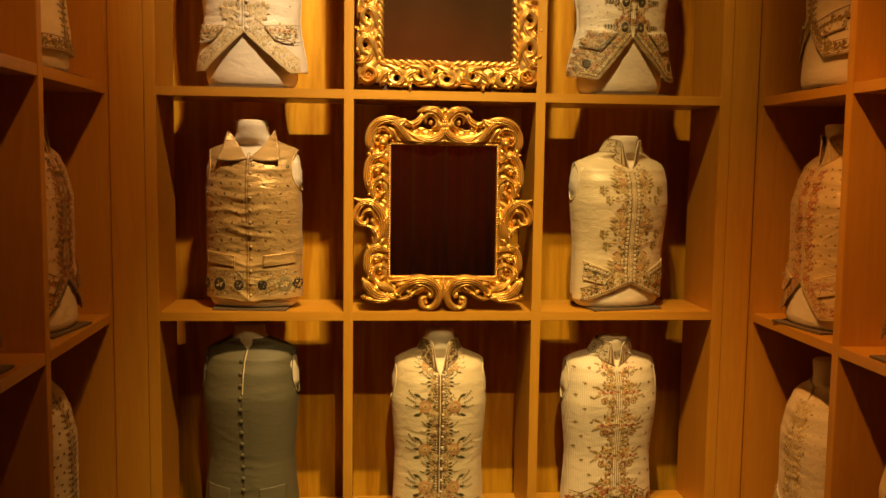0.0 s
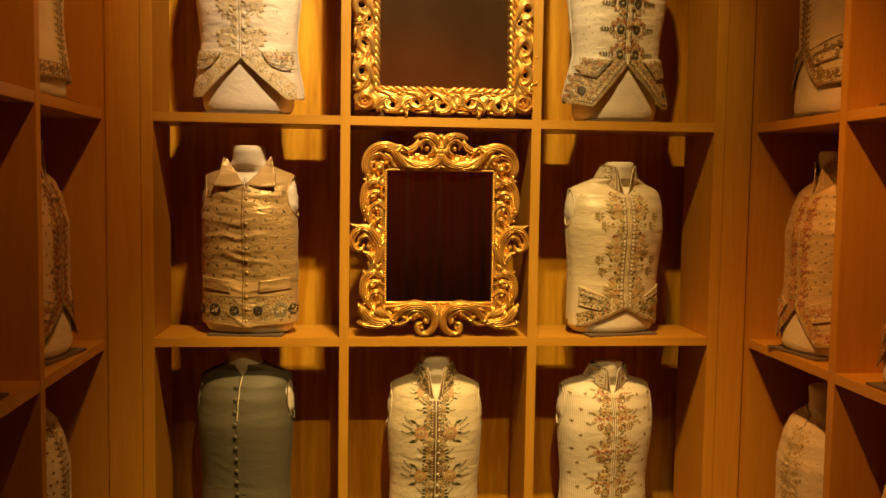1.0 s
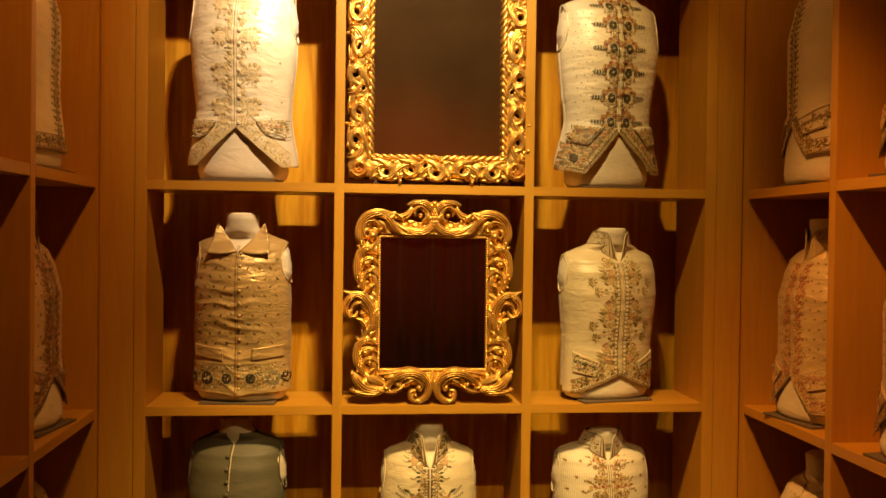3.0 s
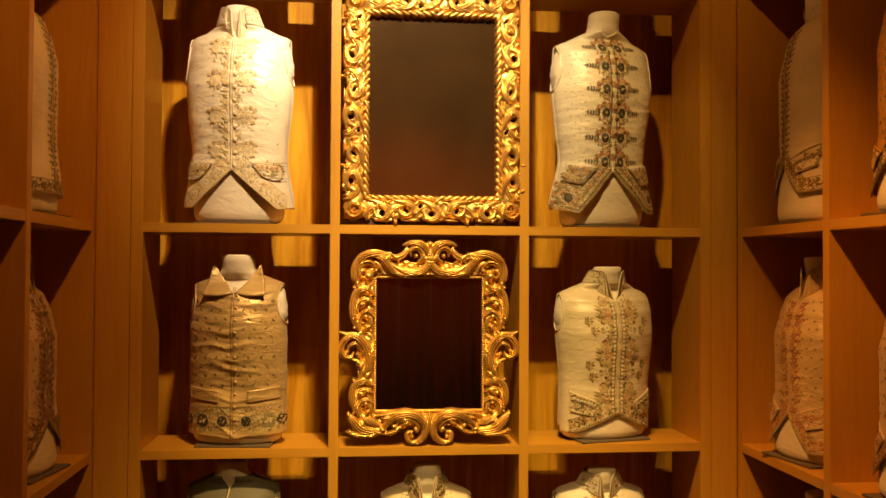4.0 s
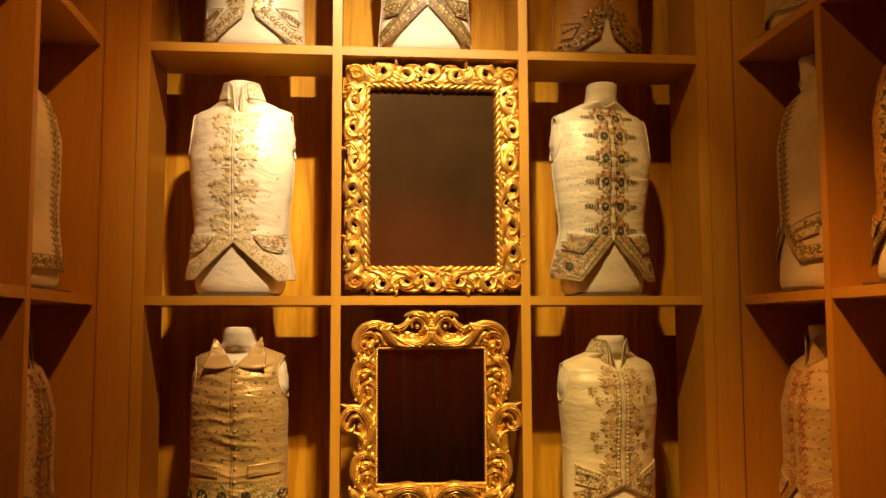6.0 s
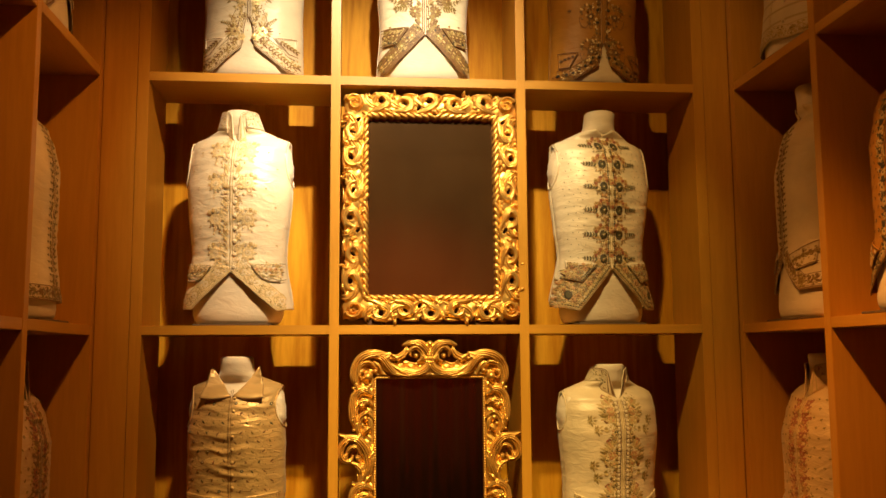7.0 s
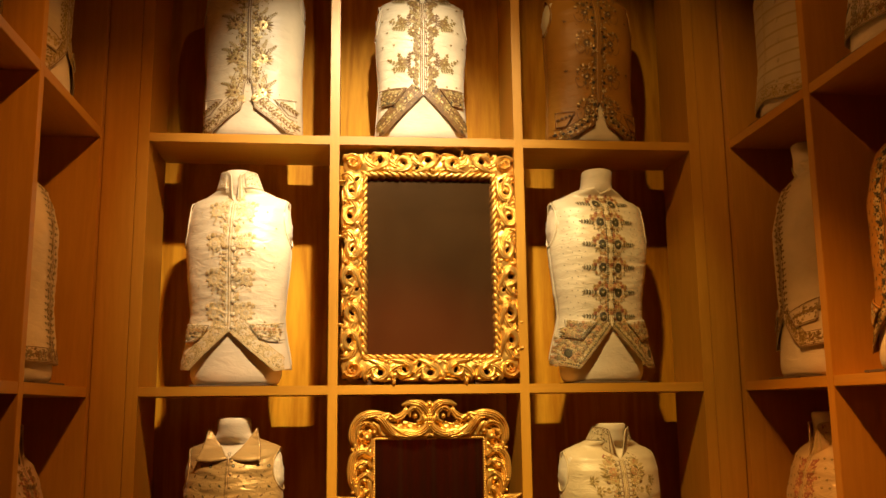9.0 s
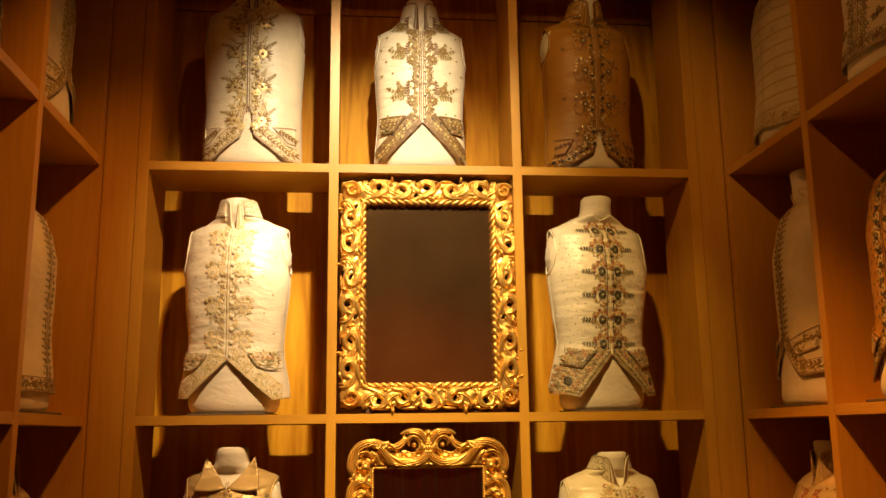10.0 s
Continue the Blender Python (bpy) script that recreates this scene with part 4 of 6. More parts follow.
for s in (-1, 1):
    patch(g, nd.parent, "pocket_flap", [(s * 0.052, 0.198), (s * 0.180, 0.212), (s * 0.180, 0.168), (s * 0.052, 0.154)], TAN)
    nd.off = 0.0135
    nd.stroke(dense([(s * 0.054, 0.194), (s * 0.054, 0.158), (s * 0.172, 0.170)]), 0.0018, BROWN)
    nd.stroke(dense([(s * 0.054, 0.194), (s * 0.172, 0.207)]), 0.0018, BROWN)
    for x, h, a in along([(s * 0.06, 0.188), (s * 0.172, 0.20)], 0.009):
        nd.disc(x, h, 0.0016, 0.0016, BROWN, 0.001, 5)
    nd.off = NAP
    nd.done("flap_stitching")
    edge_line(nd, s, 0.03, 0.575, 0.003, 0.0022, BROWN, 60)
    for x, h, a in along([(s * 0.008, 0.03), (s * 0.008, 0.57)], 0.010):
        nd.disc(x, h, 0.0014, 0.0014, BROWN, 0.001, 5)
    nd.stroke(dense([(s * 0.004, 0.140), (s * 0.165, 0.146)]), 0.002, STRAW)
    nd.stroke(dense([(s * 0.004, 0.044), (s * 0.165, 0.052)]), 0.002, STRAW)
    nd.done("embroidered_edging")
    rows = []
    for i in range(15):
        u = i / 14
        row = []
        for j in range(13):
            v = j / 12
            ax, ah = 0.004 + 0.080 * u ** 0.9, 0.552 + 0.104 * u
            bx, bh = 0.114 - 0.026 * u, 0.548 + 0.110 * u
            x, h = ax + (bx - ax) * v, ah + (bh - ah) * v - 0.006 * math.sin(math.pi * v)
            y = g.on(min(x, 0.10), min(h, 0.590), 0.0).y * (1 - 0.42 * u) - 0.012 - 0.022 * v * (1 - 0.6 * u)
            row.append((s * x, y, h))
        rows.append(row)
    part("collar_wing", solid_grid(rows, 0.0028), TAN, nd.parent, "pointed turned-down collar wing")
    rim = [Vector(q) for q in rows[0]] + [Vector(r[-1]) for r in rows[1:]] + [Vector(q) for q in rows[-1][-2::-1]]
    bm, tubes = bmesh.new(), []
    for k, c in enumerate(rim):
        tubes.append([bm.verts.new(c + Vector((0.0018 * math.cos(t), -0.0015, 0.0018 * math.sin(t)))) for t in (0.0, 1.57, 3.14, 4.71)])
    for q, r in zip(tubes, tubes[1:]):
        for t in range(4):
            bm.faces.new((q[t], q[(t + 1) % 4], r[(t + 1) % 4], r[t]))
    part("collar_piping", bm, THREADS[BROWN], nd.parent)
    thicket(nd, rng, 300, lambda r: (s * r.uniform(0.012, 0.172), r.uniform(0.050, 0.140)), (STRAW, BROWN, OLIVE, OLIVE, PALE), 0.0085, 0.15)
    nd.done("embroidered_foliage")
    for i, (x, r, face) in enumerate(((0.036 if s < 0 else 0.050, 0.0185, BLACK), (0.112 if s < 0 else 0.128, 0.0235 if s < 0 else 0.027, (BLACK if s < 0 else GREY)), (0.172, 0.020, BLACK))):
        nd.disc(s * x, 0.088, r, r * 1.12, face, 0.003, 18)
        nd.ring(s * x, 0.088, r * 1.12, 0.004, STRAW, 20)
        for k in range(4):
            nd.leaf(s * x + 0.2 * r * math.cos(k * 2.2), 0.088 + 0.2 * r * math.sin(k * 2.2) + r * 0.05, 0.6 + k * 1.4, r * 0.62, r * 0.35, (PALE, STRAW, PEACH, PALE)[(k + i) % 4], 0.005)
        nd.done("medallion", "dark round painted medallion with a pale figure of leaves")

# second row, gold tulips
rng = random.Random(6)
cut = Cut([(0.0, 0.094), (0.165, 0.022), (0.3, 0.045)], [(0.0, 0.094), (0.15, 0.030), (0.3, 0.05)], v_low=0.532, v_wide=0.62, collar=0.048, collar_gap=0.46, lean=0.006, pucker=0.0018, armhole=0.30)
nd, g = dressed(back_place(0.694, 1, 12), dict(shoulder=0.556, neck=0.600, top=0.658, hip=0.176, waist=0.177, chest=0.193), cut, IVORY,
                "ivory satin waistcoat embroidered with golden tulips and a floral hem", 0.004, seed=5.3)
both(nd, "embroidered_tulip", [(0.044, 0.180), (0.044, 0.345), (0.044, 0.505)], tulip_spray, 0.026)
front_foliage(nd, rng, 0.11, 0.55, 0.026, 0.082, 430, (OLIVE, HONEY, STRAW, PEACH, GREEN, STRAW, HONEY, OLIVE), 0.0105, lambda h: 0.7 + 0.3 * math.cos((h - 0.485) * 2 * math.pi / 0.162))
both(nd, "embroidered_tuft", [(0.098, 0.240), (0.112, 0.285), (0.098, 0.415), (0.118, 0.450)], tuft, 0.020)
for s in (-1, 1):
    edge_line(nd, s, 0.10, 0.525, 0.004, 0.0042, STRAW)
    edge_line(nd, s, 0.10, 0.525, 0.0095, 0.0018, BROWN)
    for x, h, a in along([(s * 0.0185, 0.11), (s * 0.0185, 0.525)], 0.0155):
        nd.disc(x, h, 0.0062, 0.0072, PALE, 0.0035, 9)
        nd.ring(x, h, 0.0078, 0.0018, BROWN, 9)
        nd.leaf(x + s * 0.008, h + 0.006, 1.57 - s * 0.8, 0.010, 0.005, GREEN)
    nd.done("embroidered_edging")
    hem_border(nd, cut, g, s, 0.050, BROWN, vine_fill(GREEN, STRAW, ROSE, 0.013), 0.020, 0.02, STRAW, (GREEN, PALE, OLIVE, PEACH, BROWN, BROWN))
    path = dense(hem_path(cut, g, s))
    for x, h, a in along(inset(path, s * 0.013), 0.009):
        nd.disc(x, h, 0.0034, 0.0034, PALE, 0.002, 6)
    nd.done("embroidered_hem")
    patch(g, nd.parent, "pocket_flap", [(s * 0.070, 0.140), (s * 0.176, 0.185), (s * 0.176, 0.108), (s * 0.098, 0.090)], IVORY, 0.009)
    flap_fill(nd, [(0.070, 0.140), (0.176, 0.185), (0.176, 0.108), (0.098, 0.090)], s, 170, (STRAW, PALE, OLIVE, GREEN, PEACH), 0.009, rng, 0.0130)
    nd.off = 0.0135
    for pts in ([(0.072, 0.138), (0.172, 0.180)], [(0.072, 0.138), (0.100, 0.093), (0.172, 0.110)]):
        nd.stroke(dense([(s * x, h) for x, h in pts]), 0.003, STRAW)
    for x, h, a in along([(s * 0.090, 0.133), (s * 0.168, 0.160)], 0.012):
        nd.disc(x, h, 0.0052, 0.0052, PALE, 0.003, 8)
        nd.leaf(x, h - 0.009, a, 0.011, 0.006, GREEN)
        nd.leaf(x, h + 0.009, a, 0.010, 0.005, OLIVE)
    nd.off = NAP
    nd.done("flap_embroidery")

collar_trim(nd, g, cut, BROWN, (STRAW, GREEN, OLIVE, BROWN), rng, 60, 0.0075)

# third row, white and gold
rng = random.Random(7)
cut = Cut([(0.0, 0.190), (0.02, 0.172), (0.150, 0.052), (0.30, 0.066)], [(0.0, 0.190), (0.02, 0.172), (0.165, 0.046), (0.30, 0.070)], v_low=0.685, v_wide=0.42, collar=0.062, collar_gap=0.20, pucker=0.0024)
nd, g = dressed(back_place(-0.713, 2, -8), dict(shoulder=0.700, neck=0.742, top=0.806, hip=0.170, waist=0.174, chest=0.195, deep=0.118), cut, WHITE,
                "white satin waistcoat with gold floral embroidery and scalloped pocket flaps", 0.034, (0.0085, line(0.585, 0.205, 9, 0.014, 0.010)), THREADS[PALE], seed=6.1)
both(nd, "embroidered_peony", [(0.060, 0.258), (0.060, 0.382), (0.060, 0.515), (0.060, 0.640)], peony_spray, 0.024, HONEY)
front_foliage(nd, rng, 0.20, 0.70, 0.014, 0.088, 220, (HONEY, PALE, STRAW, HONEY, HONEY), 0.0100, lambda h: 0.65 + 0.35 * math.cos((h - 0.382) * 2 * math.pi / 0.128))
sprinkle(nd, g, cut, rng, 0.062, 0.070, 0.22, 0.66, 0.105, trefoil(STRAW, 0.006))
nd.done("embroidery", stuff=True)
for s in (-1, 1):
    edge_line(nd, s, 0.20, 0.68, 0.004, 0.0032, STRAW)
    nd.stroke([(s * (0.013 + 0.004 * (k % 2)), 0.20 + 0.48 * k / 60) for k in range(61)], 0.0018, STRAW)
    for x, h, a in along([(s * 0.020, 0.20), (s * 0.020, 0.68)], 0.021):
        nd.leaf(x, h, 1.57 - s * 0.7, 0.019, 0.008, (STRAW, GOLD)[int(h * 999) % 2])
    nd.done("embroidered_edging")
    hem_border(nd, cut, g, s, 0.056, STRAW, vine_fill(STRAW, PALE, STRAW, 0.014), 0.020, 0.02, HONEY, (STRAW, OLIVE, PALE, HONEY, HONEY))
    path = dense(hem_path(cut, g, s))
    nd.stroke([(x, h + 0.003 * (-1) ** k) for k, (x, h) in enumerate(inset(path, s * 0.016))], 0.0018, OLIVE)
    nd.done("embroidered_hem")
    patch(g, nd.parent, "pocket_flap", [(s * 0.072, 0.214), (s * 0.190, 0.226), (s * 0.196, 0.162), (s * 0.108, 0.166)], WHITE, 0.010, sag=0.012)
    flap_fill(nd, [(0.072, 0.214), (0.190, 0.226), (0.196, 0.162), (0.108, 0.166)], s, 110, (HONEY, STRAW, PALE, OLIVE), 0.0105, rng)
    nd.off = 0.0150
    for pts in ([(0.074, 0.212), (0.184, 0.222)], [(0.074, 0.212), (0.108, 0.168), (0.130, 0.158), (0.150, 0.166), (0.172, 0.156), (0.190, 0.164)]):
        nd.stroke(dense([(s * x, h) for x, h in pts]), 0.0028, OLIVE)
    for x, h, a in along([(s * 0.095, 0.198), (s * 0.182, 0.198)], 0.0155):
        nd.flower(x, h, 0.009, (STRAW, PEACH, GOLD)[int(x * 777) % 3], BROWN, 6, x * 90)
        nd.leaf(x, h - 0.012, a + 0.5, 0.014, 0.006, OLIVE)
        nd.leaf(x, h + 0.012, a + 2.5, 0.012, 0.005, STRAW)
    nd.off = NAP
    nd.done("flap_embroidery")

collar_trim(nd, g, cut, STRAW, (HONEY, STRAW, PALE, HONEY), rng, 90, width=0.0022)

# third row, dark oval discs
rng = random.Random(8)
cut = Cut([(0.0, 0.205), (0.135, 0.045), (0.30, 0.085)], [(0.0, 0.205), (0.145, 0.048), (0.30, 0.06)], v_low=0.735, v_wide=0.45, pucker=0.0034)
nd, g = dressed(back_place(0.683, 2, 8), dict(shoulder=0.708, neck=0.755, top=0.832, hip=0.168, waist=0.166, chest=0.197, neck_r=0.062, deep=0.118), cut, WHITE,
                "white satin waistcoat with dark oval discs and leaf sprays", 0.042, (0.0068, line(0.70, 0.235, 9, 0.012, 0.014)), THREADS[BROWN], seed=7.7)
both(nd, "embroidered_disc", [(0.032, h) for h in (0.242, 0.334, 0.428, 0.518, 0.608, 0.686)], disc_spray, 0.0165)
front_foliage(nd, rng, 0.215, 0.695, 0.018, 0.080, 330, (BROWN, PEACH, STRAW, PEACH, OLIVE, HONEY), 0.0080, lambda h: 0.65 + 0.35 * math.cos((h - 0.242) * 2 * math.pi / 0.094))
sprinkle(nd, g, cut, rng, 0.024, 0.024, 0.25, 0.68, 0.085, dot(GREY, 0.0019))
nd.done("embroidery", stuff=True)
for s in (-1, 1):
    edge_line(nd, s, 0.21, 0.715, 0.004, 0.0024, STRAW)
    for x, h, a in along([(s * 0.012, 0.215), (s * 0.012, 0.72)], 0.0085):
        nd.disc(x, h, 0.0034, 0.0034, GREEN, 0.002, 6)
    nd.done("embroidered_edging")
    hem_border(nd, cut, g, s, 0.066, BROWN, vine_fill(GREY, PEACH, BROWN, 0.014), 0.021, 0.02, STRAW, (BROWN, GREY, PALE, PEACH, OLIVE))
    path = dense(hem_path(cut, g, s))
    for d in (0.012, 0.030):
        for x, h, a in along(inset(path, s * d), 0.0088):
            nd.disc(x, h, 0.0038, 0.0038, (GREEN, BROWN)[d > 0.02], 0.0025, 6)
    nd.disc(s * 0.168, 0.105, 0.015, 0.020, BLACK, 0.004, 14, GREEN)
    nd.ring(s * 0.168, 0.105, 0.021, 0.003, PALE, 16)
    nd.done("embroidered_hem")
    patch(g, nd.parent, "pocket_flap", [(s * 0.058, 0.224), (s * 0.186, 0.240), (s * 0.198, 0.170), (s * 0.120, 0.150)], CREAM, 0.010)
    flap_fill(nd, [(0.058, 0.224), (0.186, 0.240), (0.198, 0.170), (0.120, 0.150)], s, 210, (BROWN, STRAW, GREY, PEACH, STRAW), 0.0105, rng)
    thicket(nd, rng, 330, lambda r: (s * r.uniform(0.120, 0.214), r.uniform(0.062, 0.178)), (BROWN, STRAW, STRAW, GREY, PEACH), 0.0115)
    nd.off = 0.0150
    for d in (0.0, 0.010):
        nd.stroke(dense([(s * (0.062 + d), 0.220 - d * 0.2), (s * (0.120 + d * 0.5), 0.154 + d), (s * 0.188, 0.170 + d)]), 0.0026, (BROWN, GREEN)[d > 0])
    for x, h, a in along([(s * 0.066, 0.214), (s * 0.122, 0.157), (s * 0.190, 0.173)], 0.009):
        nd.disc(x, h, 0.0036, 0.0036, GREEN, 0.002, 6)
    for k, (x, h) in enumerate(((0.105, 0.205), (0.130, 0.190), (0.150, 0.212), (0.170, 0.195))):
        nd.flower(s * x, h, 0.013, (PEACH, GREY, BROWN, STRAW)[k], ROSE, 6, k)
        nd.leaf(s * x, h + 0.008, 0.4 + k, 0.018, 0.007, GREY)
    nd.off = NAP
    nd.done("flap_embroidery")

# top row, sequins
rng = random.Random(9)
cut = Cut([(0.0, 0.225), (0.012, 0.20), (0.024, 0.105), (0.145, 0.012), (0.30, 0.012)], v_low=0.640, v_wide=0.45, collar=0.05, collar_gap=0.2, pucker=0.0014)
nd, g = dressed(back_place(-0.674, 3, -4), dict(shoulder=0.650, neck=0.700, top=0.775, hip=0.176, waist=0.182, chest=0.190), cut, CREAM,
                "cream silk waistcoat with gold sequin sprays and leafy hem", 0.010, (0.0075, line(0.57, 0.14, 9, 0.014, 0.020)), THREADS[STRAW], seed=8.2)
both(nd, "embroidered_spray", [(0.052, h) for h in (0.165, 0.300, 0.432, 0.560)], sequin_spray, 0.026, rng)
front_foliage(nd, rng, 0.21, 0.68, 0.014, 0.085, 300, (OLIVE, STRAW, GOLD, BROWN, OLIVE), 0.0115, lambda h: 0.65 + 0.35 * math.cos((h - 0.165) * 2 * math.pi / 0.132))
for s in (-1, 1):
    edge_line(nd, s, 0.20, 0.64, 0.004, 0.0034, BROWN)
    edge_line(nd, s, 0.20, 0.64, 0.012, 0.0018, STRAW)
    for x, h, a in along([(s * 0.022, 0.16), (s * 0.022, 0.64)], 0.014):
        nd.leaf(x, h, 1.57 - s * 0.8, 0.016, 0.007, (OLIVE, STRAW, BROWN)[int(h * 999) % 3])
    nd.done("embroidered_edging")
    hem_border(nd, cut, g, s, 0.056, BROWN, lambda n, x, h, a, i: (n.leaf(x, h, a + 0.6, 0.019, 0.009, OLIVE), n.leaf(x, h, a - 0.6, 0.019, 0.009, BROWN)), 0.0135, 0.1, PALE, (OLIVE, BROWN, STRAW, PALE))
    nd.done("embroidered_hem")
    patch(g, nd.parent, "pocket_flap", [(s * 0.090, 0.142), (s * 0.186, 0.152), (s * 0.190, 0.062), (s * 0.145, 0.072)], CREAM, 0.009)
    nd.off = 0.0140
    nd.stroke(dense([(s * 0.178, 0.146), (s * 0.100, 0.138), (s * 0.150, 0.083), (s * 0.180, 0.078)]), 0.0028, BROWN)
    for x, h, a in along([(s * 0.118, 0.128), (s * 0.172, 0.100)], 0.012):
        nd.leaf(x, h, a + 0.6, 0.017, 0.008, OLIVE)
        nd.leaf(x, h, a - 0.6, 0.017, 0.008, BROWN)
    nd.off = NAP
    nd.done("flap_embroidery")

collar_trim(nd, g, cut, BROWN, (OLIVE, BROWN, STRAW), rng, 60)

# top row, sunflowers
rng = random.Random(10)
cut = Cut([(0.0, 0.172), (0.15, 0.020), (0.30, 0.030)], v_low=0.555, v_wide=0.40, collar=0.055, collar_gap=0.14, pucker=0.0018)
nd, g = dressed(back_place(-0.012, 3, 0), dict(shoulder=0.585, neck=0.640, top=0.715, hip=0.166, waist=0.166, chest=0.178), cut, WHITE,
                "white satin waistcoat with dark sunflower embroidery and bronze pocket flaps", 0.012, (0.0062, line(0.52, 0.19, 8, 0.010, 0.010)), THREADS[PALE], seed=9.9)
both(nd, "embroidered_sunflower", [(0.040, h) for h in (0.262, 0.425, 0.560)], sunflower_spray, 0.0225)
front_foliage(nd, rng, 0.18, 0.60, 0.014, 0.050, 110, (BROWN, OLIVE, BROWN, STRAW), 0.0125)
sprinkle(nd, g, cut, rng, 0.046, 0.055, 0.21, 0.60, 0.095, trefoil(OLIVE, 0.0075))
nd.done("embroidery", stuff=True)
for s in (-1, 1):
    edge_line(nd, s, 0.18, 0.56, 0.0040, 0.0050, BROWN)
    edge_line(nd, s, 0.18, 0.56, 0.0115, 0.0050, BROWN)
    for x, h, a in along([(s * 0.004, 0.18), (s * 0.004, 0.56)], 0.007):
        nd.disc(x, h, 0.0014, 0.0014, STRAW, 0.002, 5)
    for x, h, a in along([(s * 0.016, 0.19), (s * 0.016, 0.54)], 0.024):
        nd.leaf(x, h, 1.57 - s * 0.75, 0.028, 0.012, (BROWN, OLIVE)[int(h * 999) % 2])
    nd.done("embroidered_edging")
    hem_border(nd, cut, g, s, 0.060, BROWN, vine_fill(BROWN, OLIVE, GOLD, 0.015), 0.019, 0.02, BROWN, (BROWN, OLIVE, BLACK, OLIVE, STRAW))
    path = dense(hem_path(cut, g, s))
    nd.stroke(inset(path, s * 0.012), 0.010, BROWN)
    nd.stroke(inset(path, s * 0.022), 0.003, STRAW)
    nd.done("embroidered_hem")
    patch(g, nd.parent, "pocket_flap", [(s * 0.062, 0.200), (s * 0.172, 0.202), (s * 0.176, 0.132), (s * 0.115, 0.130)], THREADS[BROWN], 0.010)
    flap_fill(nd, [(0.062, 0.200), (0.172, 0.202), (0.176, 0.132), (0.115, 0.130)], s, 60, (STRAW, OLIVE, OLIVE, BLACK), 0.0105, rng)
    nd.off = 0.0150
    for d in (0.0, 0.011):
        nd.stroke(dense([(s * 0.170, 0.200 - d), (s * (0.066 + 1.6 * d), 0.198 - d), (s * (0.115 + d * 0.4), 0.133 + d), (s * 0.172, 0.135 + d)]), 0.0036, (BROWN, STRAW)[d > 0])
    for x, h, a in along([(s * 0.108, 0.168), (s * 0.170, 0.168)], 0.016):
        nd.flower(x, h, 0.012, BROWN, GOLD, 7, x * 80)
        nd.leaf(x, h + 0.010, 0.6, 0.015, 0.006, STRAW)
    nd.off = NAP
    nd.done("flap_embroidery")

collar_trim(nd, g, cut, BROWN, (PALE,), rng, 10, width=0.0045)

# top row, ochre with loops
rng = random.Random(11)
cut = Cut([(0.0, 0.160), (0.010, 0.14), (0.026, 0.062), (0.12, 0.004), (0.30, 0.004)], v_low=0.600, v_wide=0.40, collar=0.06, collar_gap=0.12, pucker=0.0014)
nd, g = dressed(back_place(0.677, 3, 6), dict(shoulder=0.630, neck=0.672, top=0.745, hip=0.170, waist=0.172, chest=0.180), cut, OCHRE,
                "ochre silk waistcoat with dark beaded flowers, loops and sequins", 0.010, seed=11.4)
both(nd, "embroidered_spray", [(0.050, h) for h in (0.120, 0.262, 0.400, 0.530, 0.625)], loop_spray, 0.0165, rng)
front_foliage(nd, rng, 0.10, 0.66, 0.012, 0.090, 260, (BROWN, OLIVE, GOLD, BROWN, SEQUIN), 0.0085, lambda h: 0.6 + 0.4 * math.cos((h - 0.135) * 2 * math.pi / 0.135))
sprinkle(nd, g, cut, rng, 0.085, 0.105, 0.18, 0.60, 0.105, trefoil(BROWN, 0.011))
nd.done("embroidery", stuff=True)
for s in (-1, 1):
    edge_line(nd, s, 0.14, 0.60, 0.004, 0.0026, BROWN)
    for x, h, a in along([(s * 0.014, 0.10), (s * 0.014, 0.60)], 0.011):
        nd.ring(x, h, 0.0042, 0.0016, BROWN, 8)
        nd.disc(x + s * 0.004, h + 0.005, 0.0019, 0.0019, SEQUIN, 0.002, 6)
    nd.done("embroidered_edging")
    hem_border(nd, cut, g, s, 0.048, BROWN, lambda n, x, h, a, i: (n.disc(x, h, 0.0062, 0.0062, BLACK, 0.003, 9), n.ring(x + 0.010 * math.cos(a), h + 0.010 * math.sin(a), 0.004, 0.0016, BROWN, 8)), 0.026, 0.08, None, (BROWN, OLIVE, GOLD))
    nd.done("embroidered_hem")
    patch(g, nd.parent, "pocket_flap", [(s * 0.100, 0.118), (s * 0.174, 0.122), (s * 0.178, 0.055), (s * 0.135, 0.055)], OCHRE, 0.009)
    nd.off = 0.0140
    nd.stroke(dense([(s * 0.172, 0.118), (s * 0.102, 0.116), (s * 0.136, 0.058), (s * 0.172, 0.058)]), 0.0032, BROWN)
    for x, h, a in along([(s * 0.122, 0.10), (s * 0.168, 0.085)], 0.014):
        nd.flower(x, h, 0.007, BROWN, BLACK, 6)
    nd.off = NAP
    nd.done("flap_embroidery")


collar_trim(nd, g, cut, BROWN, (BROWN, OLIVE, GOLD), rng, 70)


# ---- waistcoats in the side bays ----
def side_place(side, bay, zi, turn=0.0):
    along_wall = (bay + 0.5) * (SIDE_GAP[side] + 0.04) + 0.02
    return (RIGHT if side > 0 else LEFT) @ pose(side * along_wall, 0.125 if side > 0 else 0.138, Z[zi] + T + 0.0006, 0, 0, turn)


